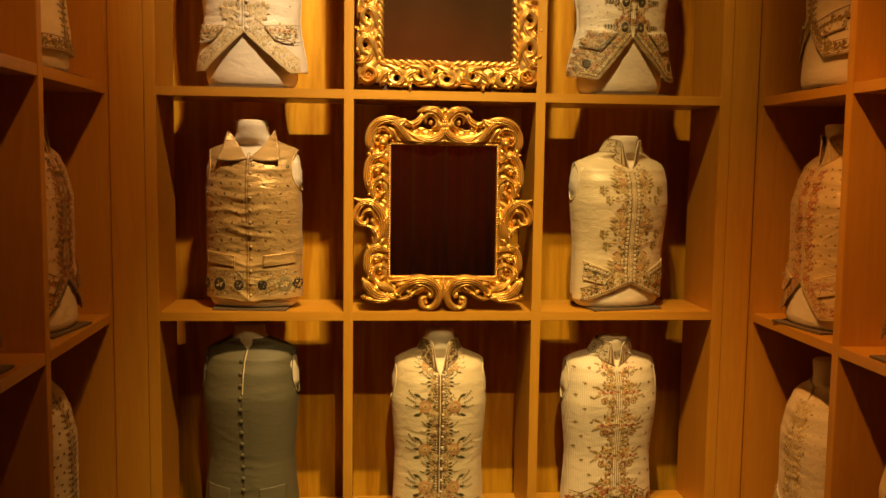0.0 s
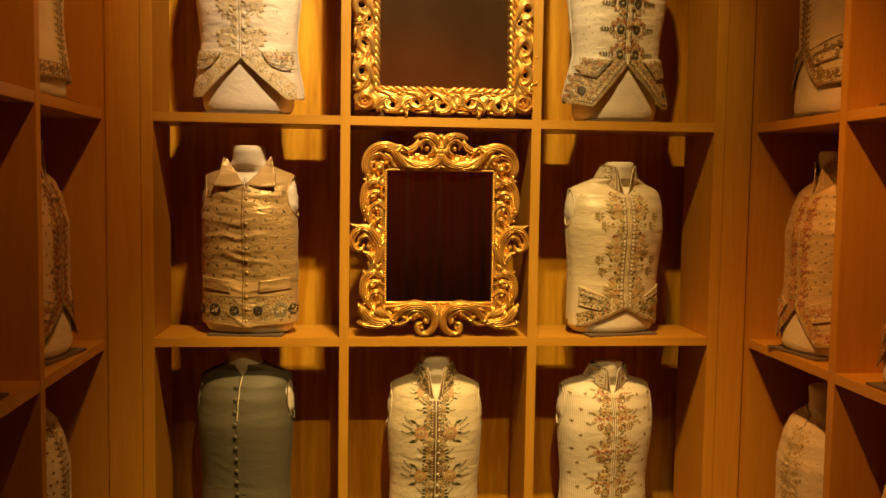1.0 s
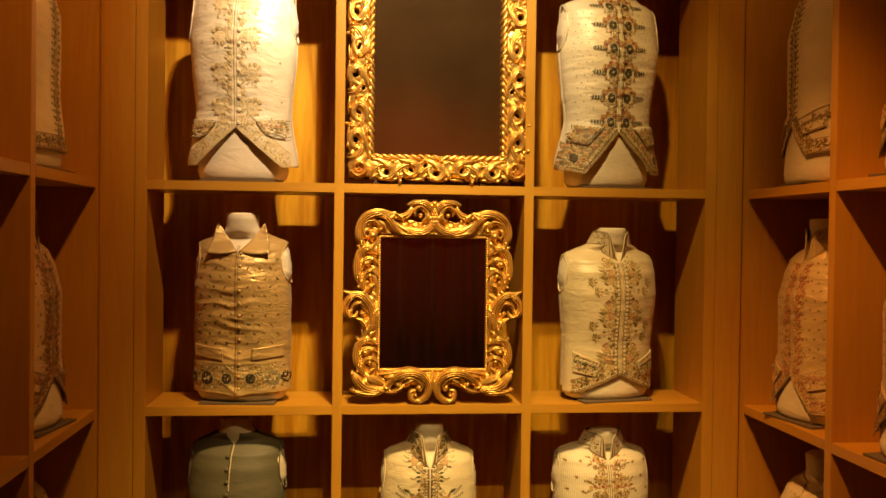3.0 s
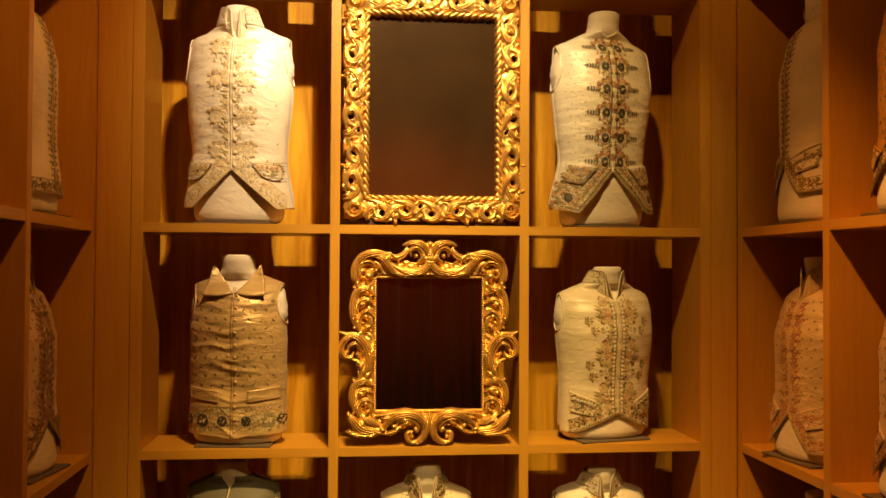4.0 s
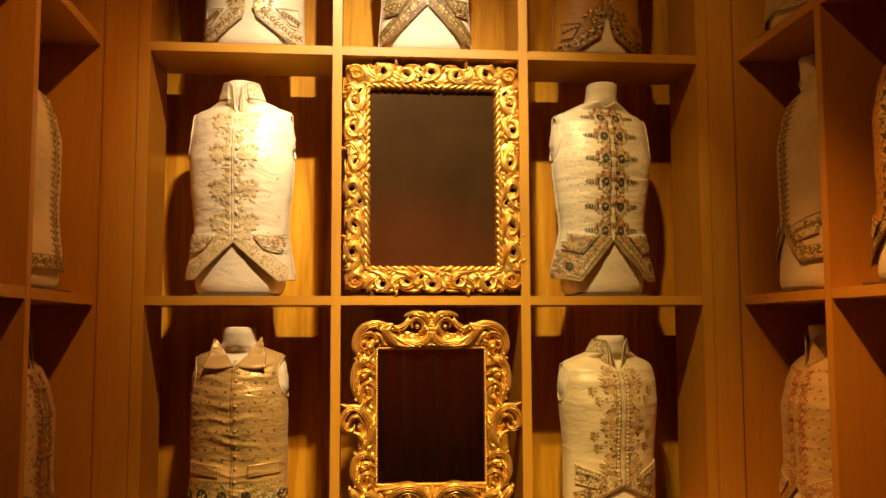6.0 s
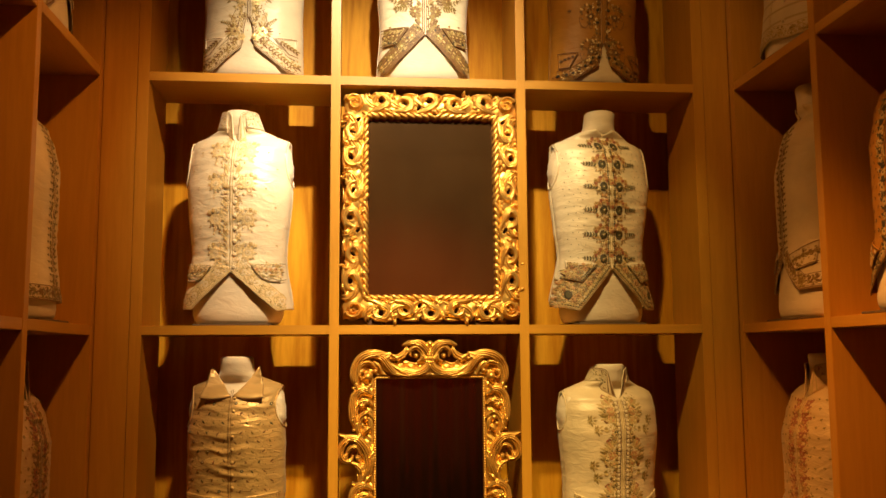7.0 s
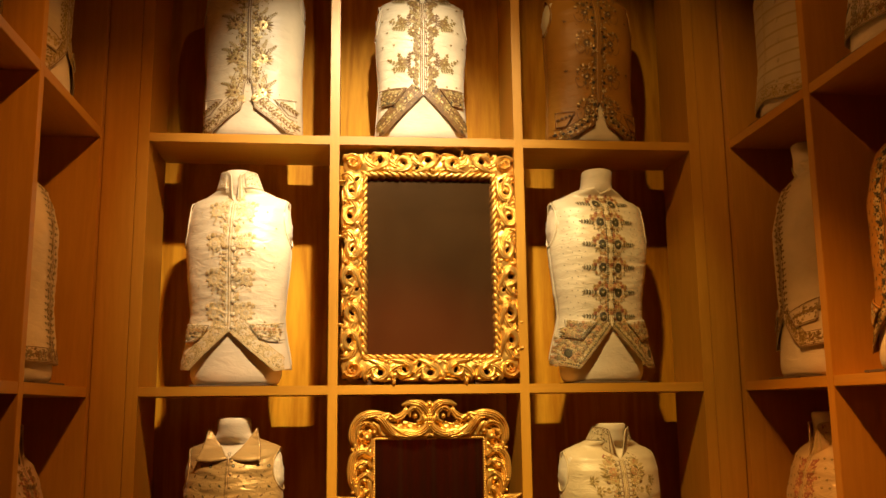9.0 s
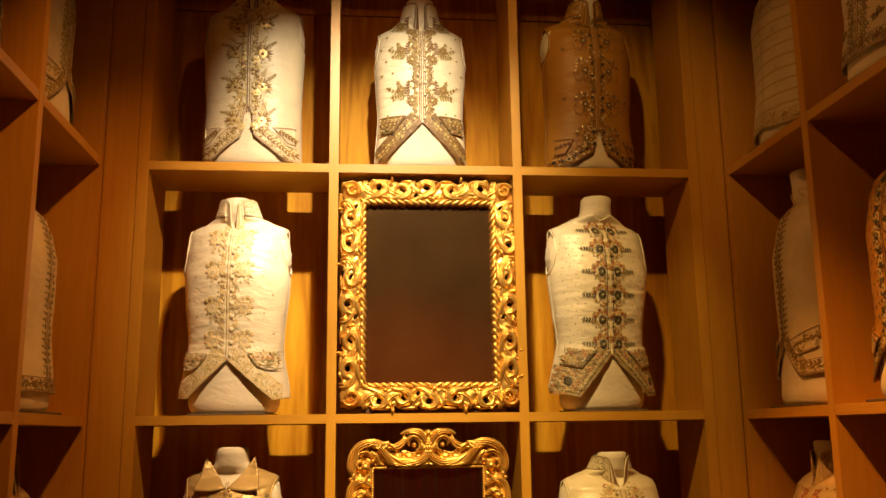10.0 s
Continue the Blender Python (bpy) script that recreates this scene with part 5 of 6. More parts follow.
def side_vest(side, bay, zi, cloth, label, line_m, leaf_m, bloom_m, sprig, hem, style="vine", collar=0.055, tall=0.66, turn=None, chest=0.178, seed=0.0, flaps=True, buttons=None):
    rng = random.Random(int(seed * 10) + 77)
    low = lerp_poly(hem, 0.0)
    v = tall - 0.115
    cut = Cut(hem, v_low=v, v_wide=0.5, collar=collar, collar_gap=0.26, pucker=0.0022)
    spec = dict(shoulder=tall - 0.085, neck=tall - 0.04, top=tall + 0.035, hip=chest * 0.93, waist=chest * 0.93, chest=chest, lean=0.055)
    nd, g = dressed(side_place(side, bay, zi, 2 * side if turn is None else turn), spec, cut, cloth, label, 0.010, buttons, None, 0.72, seed)
    for s in (-1, 1):
        edge_line(nd, s, low + 0.005, v, 0.0040, 0.0034, line_m)
        reach, count = {"dots": (0.014, 90), "plain": (0.0, 0)}.get(style, (0.045, 230))
        rows = [(s * (0.010 + reach * rng.random() ** 1.5), rng.uniform(low + 0.02, v)) for _ in range(count)]
        it = iter(rows)
        thicket(nd, rng, len(rows), lambda r: next(it), (leaf_m, bloom_m, STRAW, OLIVE), 0.0095)
        for x, h, a in along([(s * 0.024, low + 0.02), (s * 0.024, v)], 0.021):
            i = int(h * 1000)
            if style == "vine":
                nd.flower(x + s * 0.006 * math.sin(h * 60), h, 0.0135, (bloom_m, leaf_m)[i % 2], line_m, 6, h * 40)
                nd.leaf(x, h, 1.57 - s * 1.1, 0.026, 0.011, leaf_m)
                nd.leaf(x, h, 1.57 + s * 0.9, 0.015, 0.008, leaf_m)
            elif style == "fern":
                nd.fern(x - s * 0.012, h, 0.7 if s > 0 else math.pi - 0.7, 0.040, leaf_m, 0.011, 0.2, 4)
            elif style == "dots":
                nd.disc(x - s * 0.008, h, 0.0055, 0.0075, leaf_m, 0.003, 7)
                nd.leaf(x, h, 0.3 if s > 0 else 2.84, 0.016, 0.008, leaf_m)
        nd.done("embroidered_edging")
        hem_border(nd, cut, g, s, 0.048, line_m, vine_fill(leaf_m, bloom_m, line_m, 0.012), 0.020, mix=(leaf_m, bloom_m, STRAW, OLIVE))
        nd.done("embroidered_hem")
        if flaps:
            quad = [(0.050, low + 0.012), (0.166, low + 0.058), (0.170, low - 0.018), (0.092, low - 0.040)]
            patch(g, nd.parent, "pocket_flap", [(s * x, h) for x, h in quad], cloth, 0.010)
            flap_fill(nd, quad, s, 60, (leaf_m, bloom_m, STRAW, PALE), 0.0095, rng, 0.0145)
            nd.off = 0.0145
            nd.stroke(dense([(s * 0.164, low + 0.054), (s * 0.053, low + 0.010), (s * 0.092, low - 0.036), (s * 0.166, low - 0.015)]), 0.0030, line_m)
            for x, h, a in along([(s * 0.082, low - 0.008), (s * 0.165, low + 0.022)], 0.014):
                nd.flower(x, h, 0.008, bloom_m, leaf_m, 6, x * 90)
                nd.leaf(x, h, 0.6, 0.018, 0.008, leaf_m)
            nd.off = NAP
            nd.done("flap_embroidery")
    if collar:
        collar_trim(nd, g, cut, line_m, (leaf_m, bloom_m, STRAW), rng, 30)
    if sprig:
        sprinkle(nd, g, cut, rng, 0.032, 0.032, low + 0.07, tall - 0.09, 0.055, sprig, 0.99)
        nd.done("embroidery", stuff=True)
    return nd, g


POINTED = [(0.0, 0.16), (0.02, 0.14), (0.125, 0.045), (0.30, 0.09)]
STRAIGHT = [(0.0, 0.055), (0.3, 0.060)]
side_vest(-1, 0, 0, CREAM, "cream silk waistcoat with brown sprigs and dark stitched edge", BROWN, BROWN, ROSE, trefoil(BROWN, 0.009), POINTED, "dots", 0.0, 0.70, seed=21)
side_vest(-1, 0, 1, PINKISH, "blush satin waistcoat with rose border and dark piping", BLACK, BROWN, ROSE, dash((BROWN, ROSE, OLIVE), 0.013), POINTED, "vine", 0.06, 0.67, turn=-8, seed=22)
side_vest(-1, 0, 2, IVORY, "plain ivory waistcoat with narrow leaf border and straight hem", BROWN, GREY, BROWN, None, STRAIGHT, "dots", 0.0, 0.745, chest=0.17, seed=23, flaps=False)
side_vest(-1, 0, 3, CREAM, "cream waistcoat with olive fern embroidery down the front", BROWN, OLIVE, STRAW, None, POINTED, "fern", 0.05, 0.70, seed=24)
side_vest(-1, 1, 0, IVORY, "ivory waistcoat with a green vine border", BROWN, GREEN, PEACH, None, POINTED, "vine", 0.05, 0.68, seed=25)
side_vest(-1, 1, 1, PINKISH, "blush satin waistcoat with dark floral border", BROWN, BROWN, ROSE, None, POINTED, "vine", 0.05, 0.68, seed=26)
side_vest(-1, 1, 2, IVORY, "ivory waistcoat with olive fern border", BROWN, OLIVE, PEACH, None, POINTED, "fern", 0.05, 0.70, seed=27)
side_vest(-1, 1, 3, WHITE, "white waistcoat edged with black braid", BLACK, BLACK, GREY, None, POINTED, "dots", 0.05, 0.70, seed=28)
side_vest(1, 0, 0, CREAM, "cream satin waistcoat with pale self-coloured embroidery", STRAW, STRAW, PALE, dot(STRAW, 0.003), POINTED, "vine", 0.0, 0.66, turn=8, seed=31)
side_vest(1, 0, 1, GOLDEN, "glossy golden ivory satin waistcoat with rose floral border and sprigs", STRAW, ROSE, PEACH, trefoil(OLIVE, 0.0075), [(0.0, 0.15), (0.02, 0.13), (0.105, 0.035), (0.3, 0.05)], "vine", 0.045, 0.66, turn=9, seed=32)
side_vest(1, 0, 2, IVORY, "plain ivory satin waistcoat with narrow border and embroidered flaps", BROWN, BROWN, OLIVE, None, [(0.0, 0.20), (0.02, 0.18), (0.105, 0.09), (0.3, 0.12)], "dots", 0.0, 0.79, turn=-5, chest=0.182, seed=33)
side_vest(1, 0, 3, STRIPED, "cream waistcoat with horizontal raised stripes and cloth buttons", STRAW, STRAW, PALE, None, [(0.0, 0.05), (0.10, 0.03), (0.3, 0.05)], "plain", 0.05, 0.72, seed=34, flaps=False, buttons=(0.009, line(0.10, 0.55, 7, 0.075)))
side_vest(1, 1, 0, IVORY, "ivory waistcoat with olive fern border", BROWN, OLIVE, PEACH, None, POINTED, "fern", 0.05, 0.66, seed=35)
side_vest(1, 1, 1, PINKISH, "blush satin waistcoat with small dark sprigs", BROWN, BROWN, ROSE, trefoil(BROWN, 0.008), POINTED, "vine", 0.05, 0.66, seed=36)
side_vest(1, 1, 2, OCHRE, "ochre silk waistcoat with black braid and pale buttons", BLACK, BLACK, STRAW, dash((BLACK, BROWN), 0.016), POINTED, "vine", 0.07, 0.76, seed=37, buttons=(0.010, line(0.20, 0.62, 9, 0.030)))
nd, g = side_vest(1, 1, 3, CREAM, "cream waistcoat with stitched chain, butterfly and leaf hem", BROWN, GREY, BROWN, None, STRAIGHT, "fern", 0.05, 0.70, seed=38, flaps=False)
for s in (-1, 1):
    nd.stroke([(s * (0.05 + 0.11 * k / 14), 0.25 - 0.035 * math.sin(math.pi * k / 14)) for k in range(15)], 0.004, BROWN)
    for k in range(4):
        nd.leaf(s * 0.085, 0.15, 0.5 + 0.9 * k if k < 2 else 2.0 + 0.6 * k, 0.026, 0.018, (BROWN, GREY)[k % 2])
    nd.disc(s * 0.085, 0.15, 0.003, 0.012, BLACK, 0.004, 8)
    nd.done("embroidered_butterfly")
# ---- gilt mirrors ----
def gilt_build(nt, bsdf):
    v = coords(nt)
    n1 = node(nt, "ShaderNodeTexNoise", Scale=14.0, Detail=5.0, Roughness=0.6)
    n2 = node(nt, "ShaderNodeTexNoise", Scale=160.0, Detail=4.0)
    for n in (n1, n2):
        nt.links.new(v, n.inputs["Vector"])
    nt.links.new(ramp(nt, n1.outputs[0], [(0.30, (0.40, 0.17, 0.028)), (0.44, (0.74, 0.42, 0.085)), (0.75, (0.92, 0.60, 0.16))]), bsdf.inputs["Base Color"])
    nt.links.new(ramp(nt, n1.outputs[0], [(0.30, (0.50, 0.50, 0.50)), (0.60, (0.30, 0.30, 0.30))]), bsdf.inputs["Roughness"])
    bsdf.inputs["Metallic"].default_value = 0.78
    bump(nt, bsdf, n2.outputs[0], 0.18, 0.0012)


GILT = material("worn_gilding", gilt_build)
# dark brown of the mirror's blocks, and painted shade behind its pierced holes
BLOCK_AND_SHADE = plain("block_and_hole_shade", (0.075, 0.030, 0.010), 0.7, scale=30)


def glass_build(tone, haze, blur):
    def build(nt, bsdf):
        v = coords(nt)
        n1 = node(nt, "ShaderNodeTexNoise", Scale=5.0, Detail=6.0, Roughness=0.7)
        n2 = node(nt, "ShaderNodeTexNoise", Scale=60.0, Detail=3.0)
        for n in (n1, n2):
            nt.links.new(v, n.inputs["Vector"])
        lo = tuple(c * 0.8 for c in haze)
        hi = tuple(c * 1.25 for c in haze)
        dust = nt.nodes.new("ShaderNodeBsdfDiffuse")
        nt.links.new(ramp(nt, n1.outputs[0], [(0.35, lo), (0.75, hi)]), dust.inputs[0])
        bsdf.inputs["Base Color"].default_value = (*tone, 1)
        bsdf.inputs["Metallic"].default_value = 1.0
        nt.links.new(ramp(nt, n2.outputs[0], [(0.3, (blur, blur, blur)), (0.9, (blur * 1.4, blur * 1.4, blur * 1.4))]), bsdf.inputs["Roughness"])
        add = nt.nodes.new("ShaderNodeAddShader")
        out = nt.nodes["Material Output"]
        nt.links.new(bsdf.outputs[0], add.inputs[0])
        nt.links.new(dust.outputs[0], add.inputs[1])
        nt.links.new(add.outputs[0], out.inputs[0])
    return build


OLD_GLASS = material("hazy_old_mirror", glass_build((0.44, 0.26, 0.13), (0.038, 0.0185, 0.0058), 0.09))
DARK_GLASS = material("dark_old_mirror", glass_build((0.34, 0.21, 0.13), (0.006, 0.0022, 0.001), 0.02))


def spline(pts, step=0.0012):
    """A smooth curve through pts (x, z, width), cut into short steps."""
    out = []
    for i in range(len(pts) - 1):
        p0, p1, p2, p3 = (pts[max(0, min(len(pts) - 1, k))] for k in (i - 1, i, i + 1, i + 2))
        n = max(2, int(math.hypot(p2[0] - p1[0], p2[1] - p1[1]) / step))
        for k in range(n):
            t = k / n
            out.append(tuple(0.5 * (2 * b + (c - a) * t + (2 * a - 5 * b + 4 * c - d) * t * t + (3 * b - a - 3 * c + d) * t ** 3) for a, b, c, d in zip(p0, p1, p2, p3)))
    return out + [tuple(pts[-1])]


class Relief:
    """Carving as one surface of heights over a plane (x, z); what is cut right through stays open."""

    def __init__(self, x0, x1, z0, z1, step=0.0016):
        self.step, self.x0, self.z0 = step, x0, z0
        self.xs, self.zs = np.arange(x0, x1, step), np.arange(z0, z1, step)
        self.h = np.full((len(self.xs), len(self.zs)), -1.0)

    def window(self, x, z, r):
        i0, i1 = int((x - r - self.x0) / self.step), int((x + r - self.x0) / self.step) + 2
        j0, j1 = int((z - r - self.z0) / self.step), int((z + r - self.z0) / self.step) + 2
        i0, j0 = max(0, i0), max(0, j0)
        return self.h[i0:i1, j0:j1], self.xs[i0:i1, None] - x, self.zs[None, j0:j1] - z

    def band(self, pts, tall, base=0.0, flutes=3, groove=0.16):
        """A rounded, fluted band along pts (x, z, width), highest where it is broad."""
        line_pts = spline(pts)
        wide = max(p[2] for p in line_pts)
        for i, (x, z, w) in enumerate(line_pts):
            p, q = line_pts[max(0, i - 1)], line_pts[min(len(line_pts) - 1, i + 1)]
            dx, dz = q[0] - p[0], q[1] - p[1]
            n = math.hypot(dx, dz) or 1.0
            dx, dz = dx / n, dz / n
            w = max(w, 0.002)
            h, gx, gz = self.window(x, z, w / 2 + 0.001)
            u = (gz * dx - gx * dz) / (w / 2)
            near = (np.abs(gx * dx + gz * dz) < 0.0022) & (np.abs(u) < 1)
            up = base + tall * (0.45 + 0.55 * w / wide) * np.sqrt(np.clip(1 - u * u, 0, 1)) * (1 - groove + groove * np.cos(flutes * math.pi * u))
            np.copyto(h, np.maximum(h, up), where=near)

    def ball(self, x, z, r, tall, base=0.0):
        h, gx, gz = self.window(x, z, r)
        d = (gx * gx + gz * gz) / (r * r)
        np.copyto(h, np.maximum(h, base + tall * np.sqrt(np.clip(1 - d, 0, 1))), where=d < 1)

    def bed(self, inside, up):
        keep = inside(self.xs[:, None], self.zs[None, :])
        np.copyto(self.h, np.maximum(self.h, up(self.xs[:, None], self.zs[None, :])), where=keep)

    def hole(self, x, z, rx, rz, turn=0.0):
        h, gx, gz = self.window(x, z, max(rx, rz) * 1.5)
        c, s = math.cos(turn), math.sin(turn)
        d = ((gx * c + gz * s) / rx) ** 2 + ((gz * c - gx * s) / rz) ** 2
        h[d < 1] = -1.0
        rim = (d >= 1) & (d < 1.9) & (h > 0)
        h[rim] *= (0.35 + 0.65 * np.sqrt((d[rim] - 1) / 0.9))

    def soften(self, rounds=1):
        for _ in range(rounds):
            ok = (self.h > -0.5).astype(float)
            v = np.where(ok > 0, self.h, 0.0)
            total, count = v * 2, ok * 2
            for ax in (0, 1):
                for d in (-1, 1):
                    total = total + np.roll(v, d, ax)
                    count = count + np.roll(ok, d, ax)
            self.h = np.where(ok > 0, total / np.maximum(count, 1), -1.0)

    def build(self, parent, y, pieces):
        """pieces: (name, label, test of x and z) in order; each cell goes to the first that takes it."""
        ok = self.h > -0.5
        rim = ok & ~(np.roll(ok, 1, 0) & np.roll(ok, -1, 0) & np.roll(ok, 1, 1) & np.roll(ok, -1, 1))
        up = np.where(rim, -0.012, self.h)
        cell = ok[:-1, :-1] & ok[1:, :-1] & ok[:-1, 1:] & ok[1:, 1:]
        cx, cz = np.meshgrid(self.xs[:-1], self.zs[:-1], indexing="ij")
        for name, label, test in pieces:
            take = cell & test(cx, cz)
            cell = cell & ~take
            used = np.zeros_like(ok)
            for di in (0, 1):
                for dj in (0, 1):
                    used[di:ok.shape[0] - 1 + di, dj:ok.shape[1] - 1 + dj] |= take
            index = np.full(ok.shape, -1)
            index[used] = np.arange(used.sum())
            ii, jj = np.nonzero(used)
            co = np.stack((self.xs[ii], y - up[ii, jj], self.zs[jj]), 1)
            ti, tj = np.nonzero(take)
            faces = np.stack((index[ti, tj], index[ti + 1, tj], index[ti + 1, tj + 1], index[ti, tj + 1]), 1)
            me = bpy.data.meshes.new(name)
            me.from_pydata(co.tolist(), [], faces.tolist())
            me.materials.append(GILT)
            me.shade_smooth()
            part(name, me, None, parent, label)


def moulding(inner_x, z0, z1, profile, y):
    """A mitred rectangular frame round x = -inner_x..inner_x, z0..z1; profile: (outwards, height) rows."""
    bm = bmesh.new()
    loops = []
    for d, up in profile:
        loops.append([bm.verts.new((sx * (inner_x + d), y - up, z)) for sx, z in ((-1, z0 - d), (1, z0 - d), (1, z1 + d), (-1, z1 + d))])
    for p, q in zip(loops, loops[1:]):
        for k in range(4):
            bm.faces.new((p[k], p[(k + 1) % 4], q[(k + 1) % 4], q[k]))
    return bm


def glass_pane(x, z0, z1, y, mat, parent):
    part("mirror_glass", box(-x, y, z0, x, y + 0.004, z1, 0), mat, parent, "dark speckled mirror glass", smooth=False)


# small mirror: crest, side ears and pendant scrolls
mirror = empty("mirror", pose(0, 0.030, Z[1] + T, -1.2), "carved gilt mirror with scrolled crest and dark old glass", "mirror")
B = 0.131                                     # foot of the glass above the shelf
IX, IZ = 0.197, 0.487                         # half width and height of the glass
glass_pane(IX + 0.004, B - 0.004, B + IZ + 0.004, 0.004, DARK_GLASS, mirror)
frame_body = part("mirror_frame", moulding(IX, B, B + IZ, [(0.0, -0.004), (0.0, 0.005), (0.004, 0.007), (0.016, 0.008), (0.024, 0.012), (0.052, 0.006), (0.056, -0.002), (0.056, -0.03), (0.0, -0.03)], 0.0), GILT, mirror, smooth=False)
for z, along_x in ((B - 0.0045, True), (B + IZ + 0.0045, True), (-IX - 0.0045, False), (IX + 0.0045, False)):
    bm = bmesh.new()
    n = 46 if along_x else 54
    for k in range(n):
        t = (k + 0.5) / n
        x, zz = (-IX - 0.006 + (2 * IX + 0.012) * t, z) if along_x else (z, B - 0.004 + (IZ + 0.008) * t)
        bmesh.ops.create_icosphere(bm, subdivisions=1, radius=0.0058, matrix=Matrix.Translation((x, -0.008, zz)) @ Matrix.Rotation(0.6, 4, "Y"))
    part("beading", bm, GILT, frame_body)
U = 0.000684
carving = Relief(-0.335, 0.335, 0.002, B + IZ + 0.150)


def scroll(tall, *pts, flutes=3, base=0.006):
    """One carved band, and its mirror image; pts: (right, down, width) from the carving's upper outer corner."""
    for s in (-1, 1):
        carving.band([(s * (499 - x) * U, B + IZ + (218 - y) * U * 1.01, w * U * 1.12) for x, y, w in pts], tall, base, flutes, 0.20)


def knob(x, y, r, tall):
    for s in (-1, 1):
        carving.ball(s * (499 - x) * U, B + IZ + (218 - y) * U * 1.01, r * U, tall, 0.008)


# crest
scroll(0.032, (352, 40, 14), (398, 24, 34), (452, 34, 44), (490, 76, 44), (500, 118, 42), (478, 164, 46), (424, 190, 46), (366, 180, 36), (318, 160, 22), (286, 132, 8), flutes=5)
scroll(0.026, (398, 100, 10), (392, 70, 24), (424, 50, 28), (456, 76, 28), (456, 112, 24), (432, 126, 12))
scroll(0.022, (270, 112, 10), (318, 106, 34), (352, 92, 36), (372, 66, 26), (372, 44, 10))
scroll(0.022, (290, 160, 8), (340, 196, 28), (410, 204, 30), (480, 196, 24), (499, 186, 16))
knob(424, 96, 15, 0.022)
knob(499, 34, 22, 0.026)
scroll(0.022, (499, 196, 10), (496, 150, 34), (499, 100, 8))
# upper corners
scroll(0.034, (290, 78, 10), (262, 88, 26), (200, 84, 46), (138, 104, 52), (100, 154, 50), (94, 214, 44), (112, 262, 20), flutes=5)
scroll(0.030, (178, 92, 14), (238, 106, 42), (272, 148, 44), (304, 184, 34), (352, 200, 12), flutes=5)
scroll(0.028, (206, 156, 8), (168, 128, 28), (126, 142, 32), (112, 184, 30), (132, 220, 16))
scroll(0.024, (240, 190, 8), (222, 150, 24), (196, 126, 14))
knob(166, 206, 26, 0.026)
knob(206, 176, 14, 0.018)
# leaves down the sides, above and below the ears
for y0, k in ((0, 1.0), (494, 0.80)):
    def side(x, y, w):
        return x, 262 + y0 + (y - 262) * k, w
    scroll(0.032, side(196, 306, 10), side(146, 274, 40), side(102, 300, 46), side(86, 362, 46), side(92, 428, 44), side(112, 492, 16), flutes=5)
    scroll(0.027, side(196, 356, 8), side(154, 330, 26), side(114, 350, 32), side(100, 400, 30), side(112, 440, 14))
    scroll(0.027, side(200, 428, 8), side(160, 396, 28), side(122, 424, 34), side(114, 478, 30), side(130, 510, 12))
    scroll(0.020, side(186, 500, 8), side(182, 450, 26), side(176, 410, 12))
    knob(*side(130, 358, 19), 0.024)
    knob(*side(154, 424, 17), 0.022)
    knob(*side(88, 266, 12), 0.022)
    knob(*side(92, 482, 11), 0.020)
# ears
scroll(0.034, (8, 502, 6), (52, 520, 30), (110, 532, 46), (158, 588, 52), (172, 660, 50), (150, 716, 36), (120, 752, 10), flutes=5)
scroll(0.032, (92, 528, 14), (44, 544, 36), (22, 592, 38), (38, 634, 34), (74, 640, 26), (88, 612, 12))
scroll(0.026, (140, 616, 8), (104, 570, 26), (68, 582, 26), (54, 618, 12))
scroll(0.026, (76, 652, 8), (112, 664, 30), (136, 700, 32), (128, 744, 10))
scroll(0.022, (196, 560, 8), (190, 640, 28), (184, 730, 8))
# lower corners
scroll(0.032, (248, 1016, 12), (196, 1034, 46), (130, 1018, 56), (86, 972, 48), (60, 930, 12), flutes=5)
scroll(0.030, (236, 1004, 10), (190, 986, 38), (148, 962, 36), (128, 930, 10), flutes=5)
scroll(0.028, (262, 1026, 8), (190, 1052, 30), (112, 1048, 34), (52, 1034, 10))
knob(70, 1034, 15, 0.022)
knob(62, 944, 12, 0.020)
# foot
scroll(0.036, (238, 1044, 8), (262, 1000, 36), (312, 958, 48), (374, 942, 50), (438, 960, 48), (474, 1008, 44), (468, 1064, 38), (424, 1094, 32), (384, 1078, 28), (380, 1044, 24), (408, 1036, 16), flutes=5)
scroll(0.028, (310, 1014, 8), (346, 972, 30), (396, 972, 32), (436, 1004, 26), (440, 1036, 10))
scroll(0.024, (210, 950, 8), (262, 944, 24), (330, 932, 22), (400, 930, 8))
scroll(0.026, (240, 1046, 10), (290, 1042, 28), (334, 1016, 22), (352, 996, 8))
scroll(0.024, (499, 930, 8), (494, 980, 36), (499, 1030, 10))
knob(404, 1060, 14, 0.030)
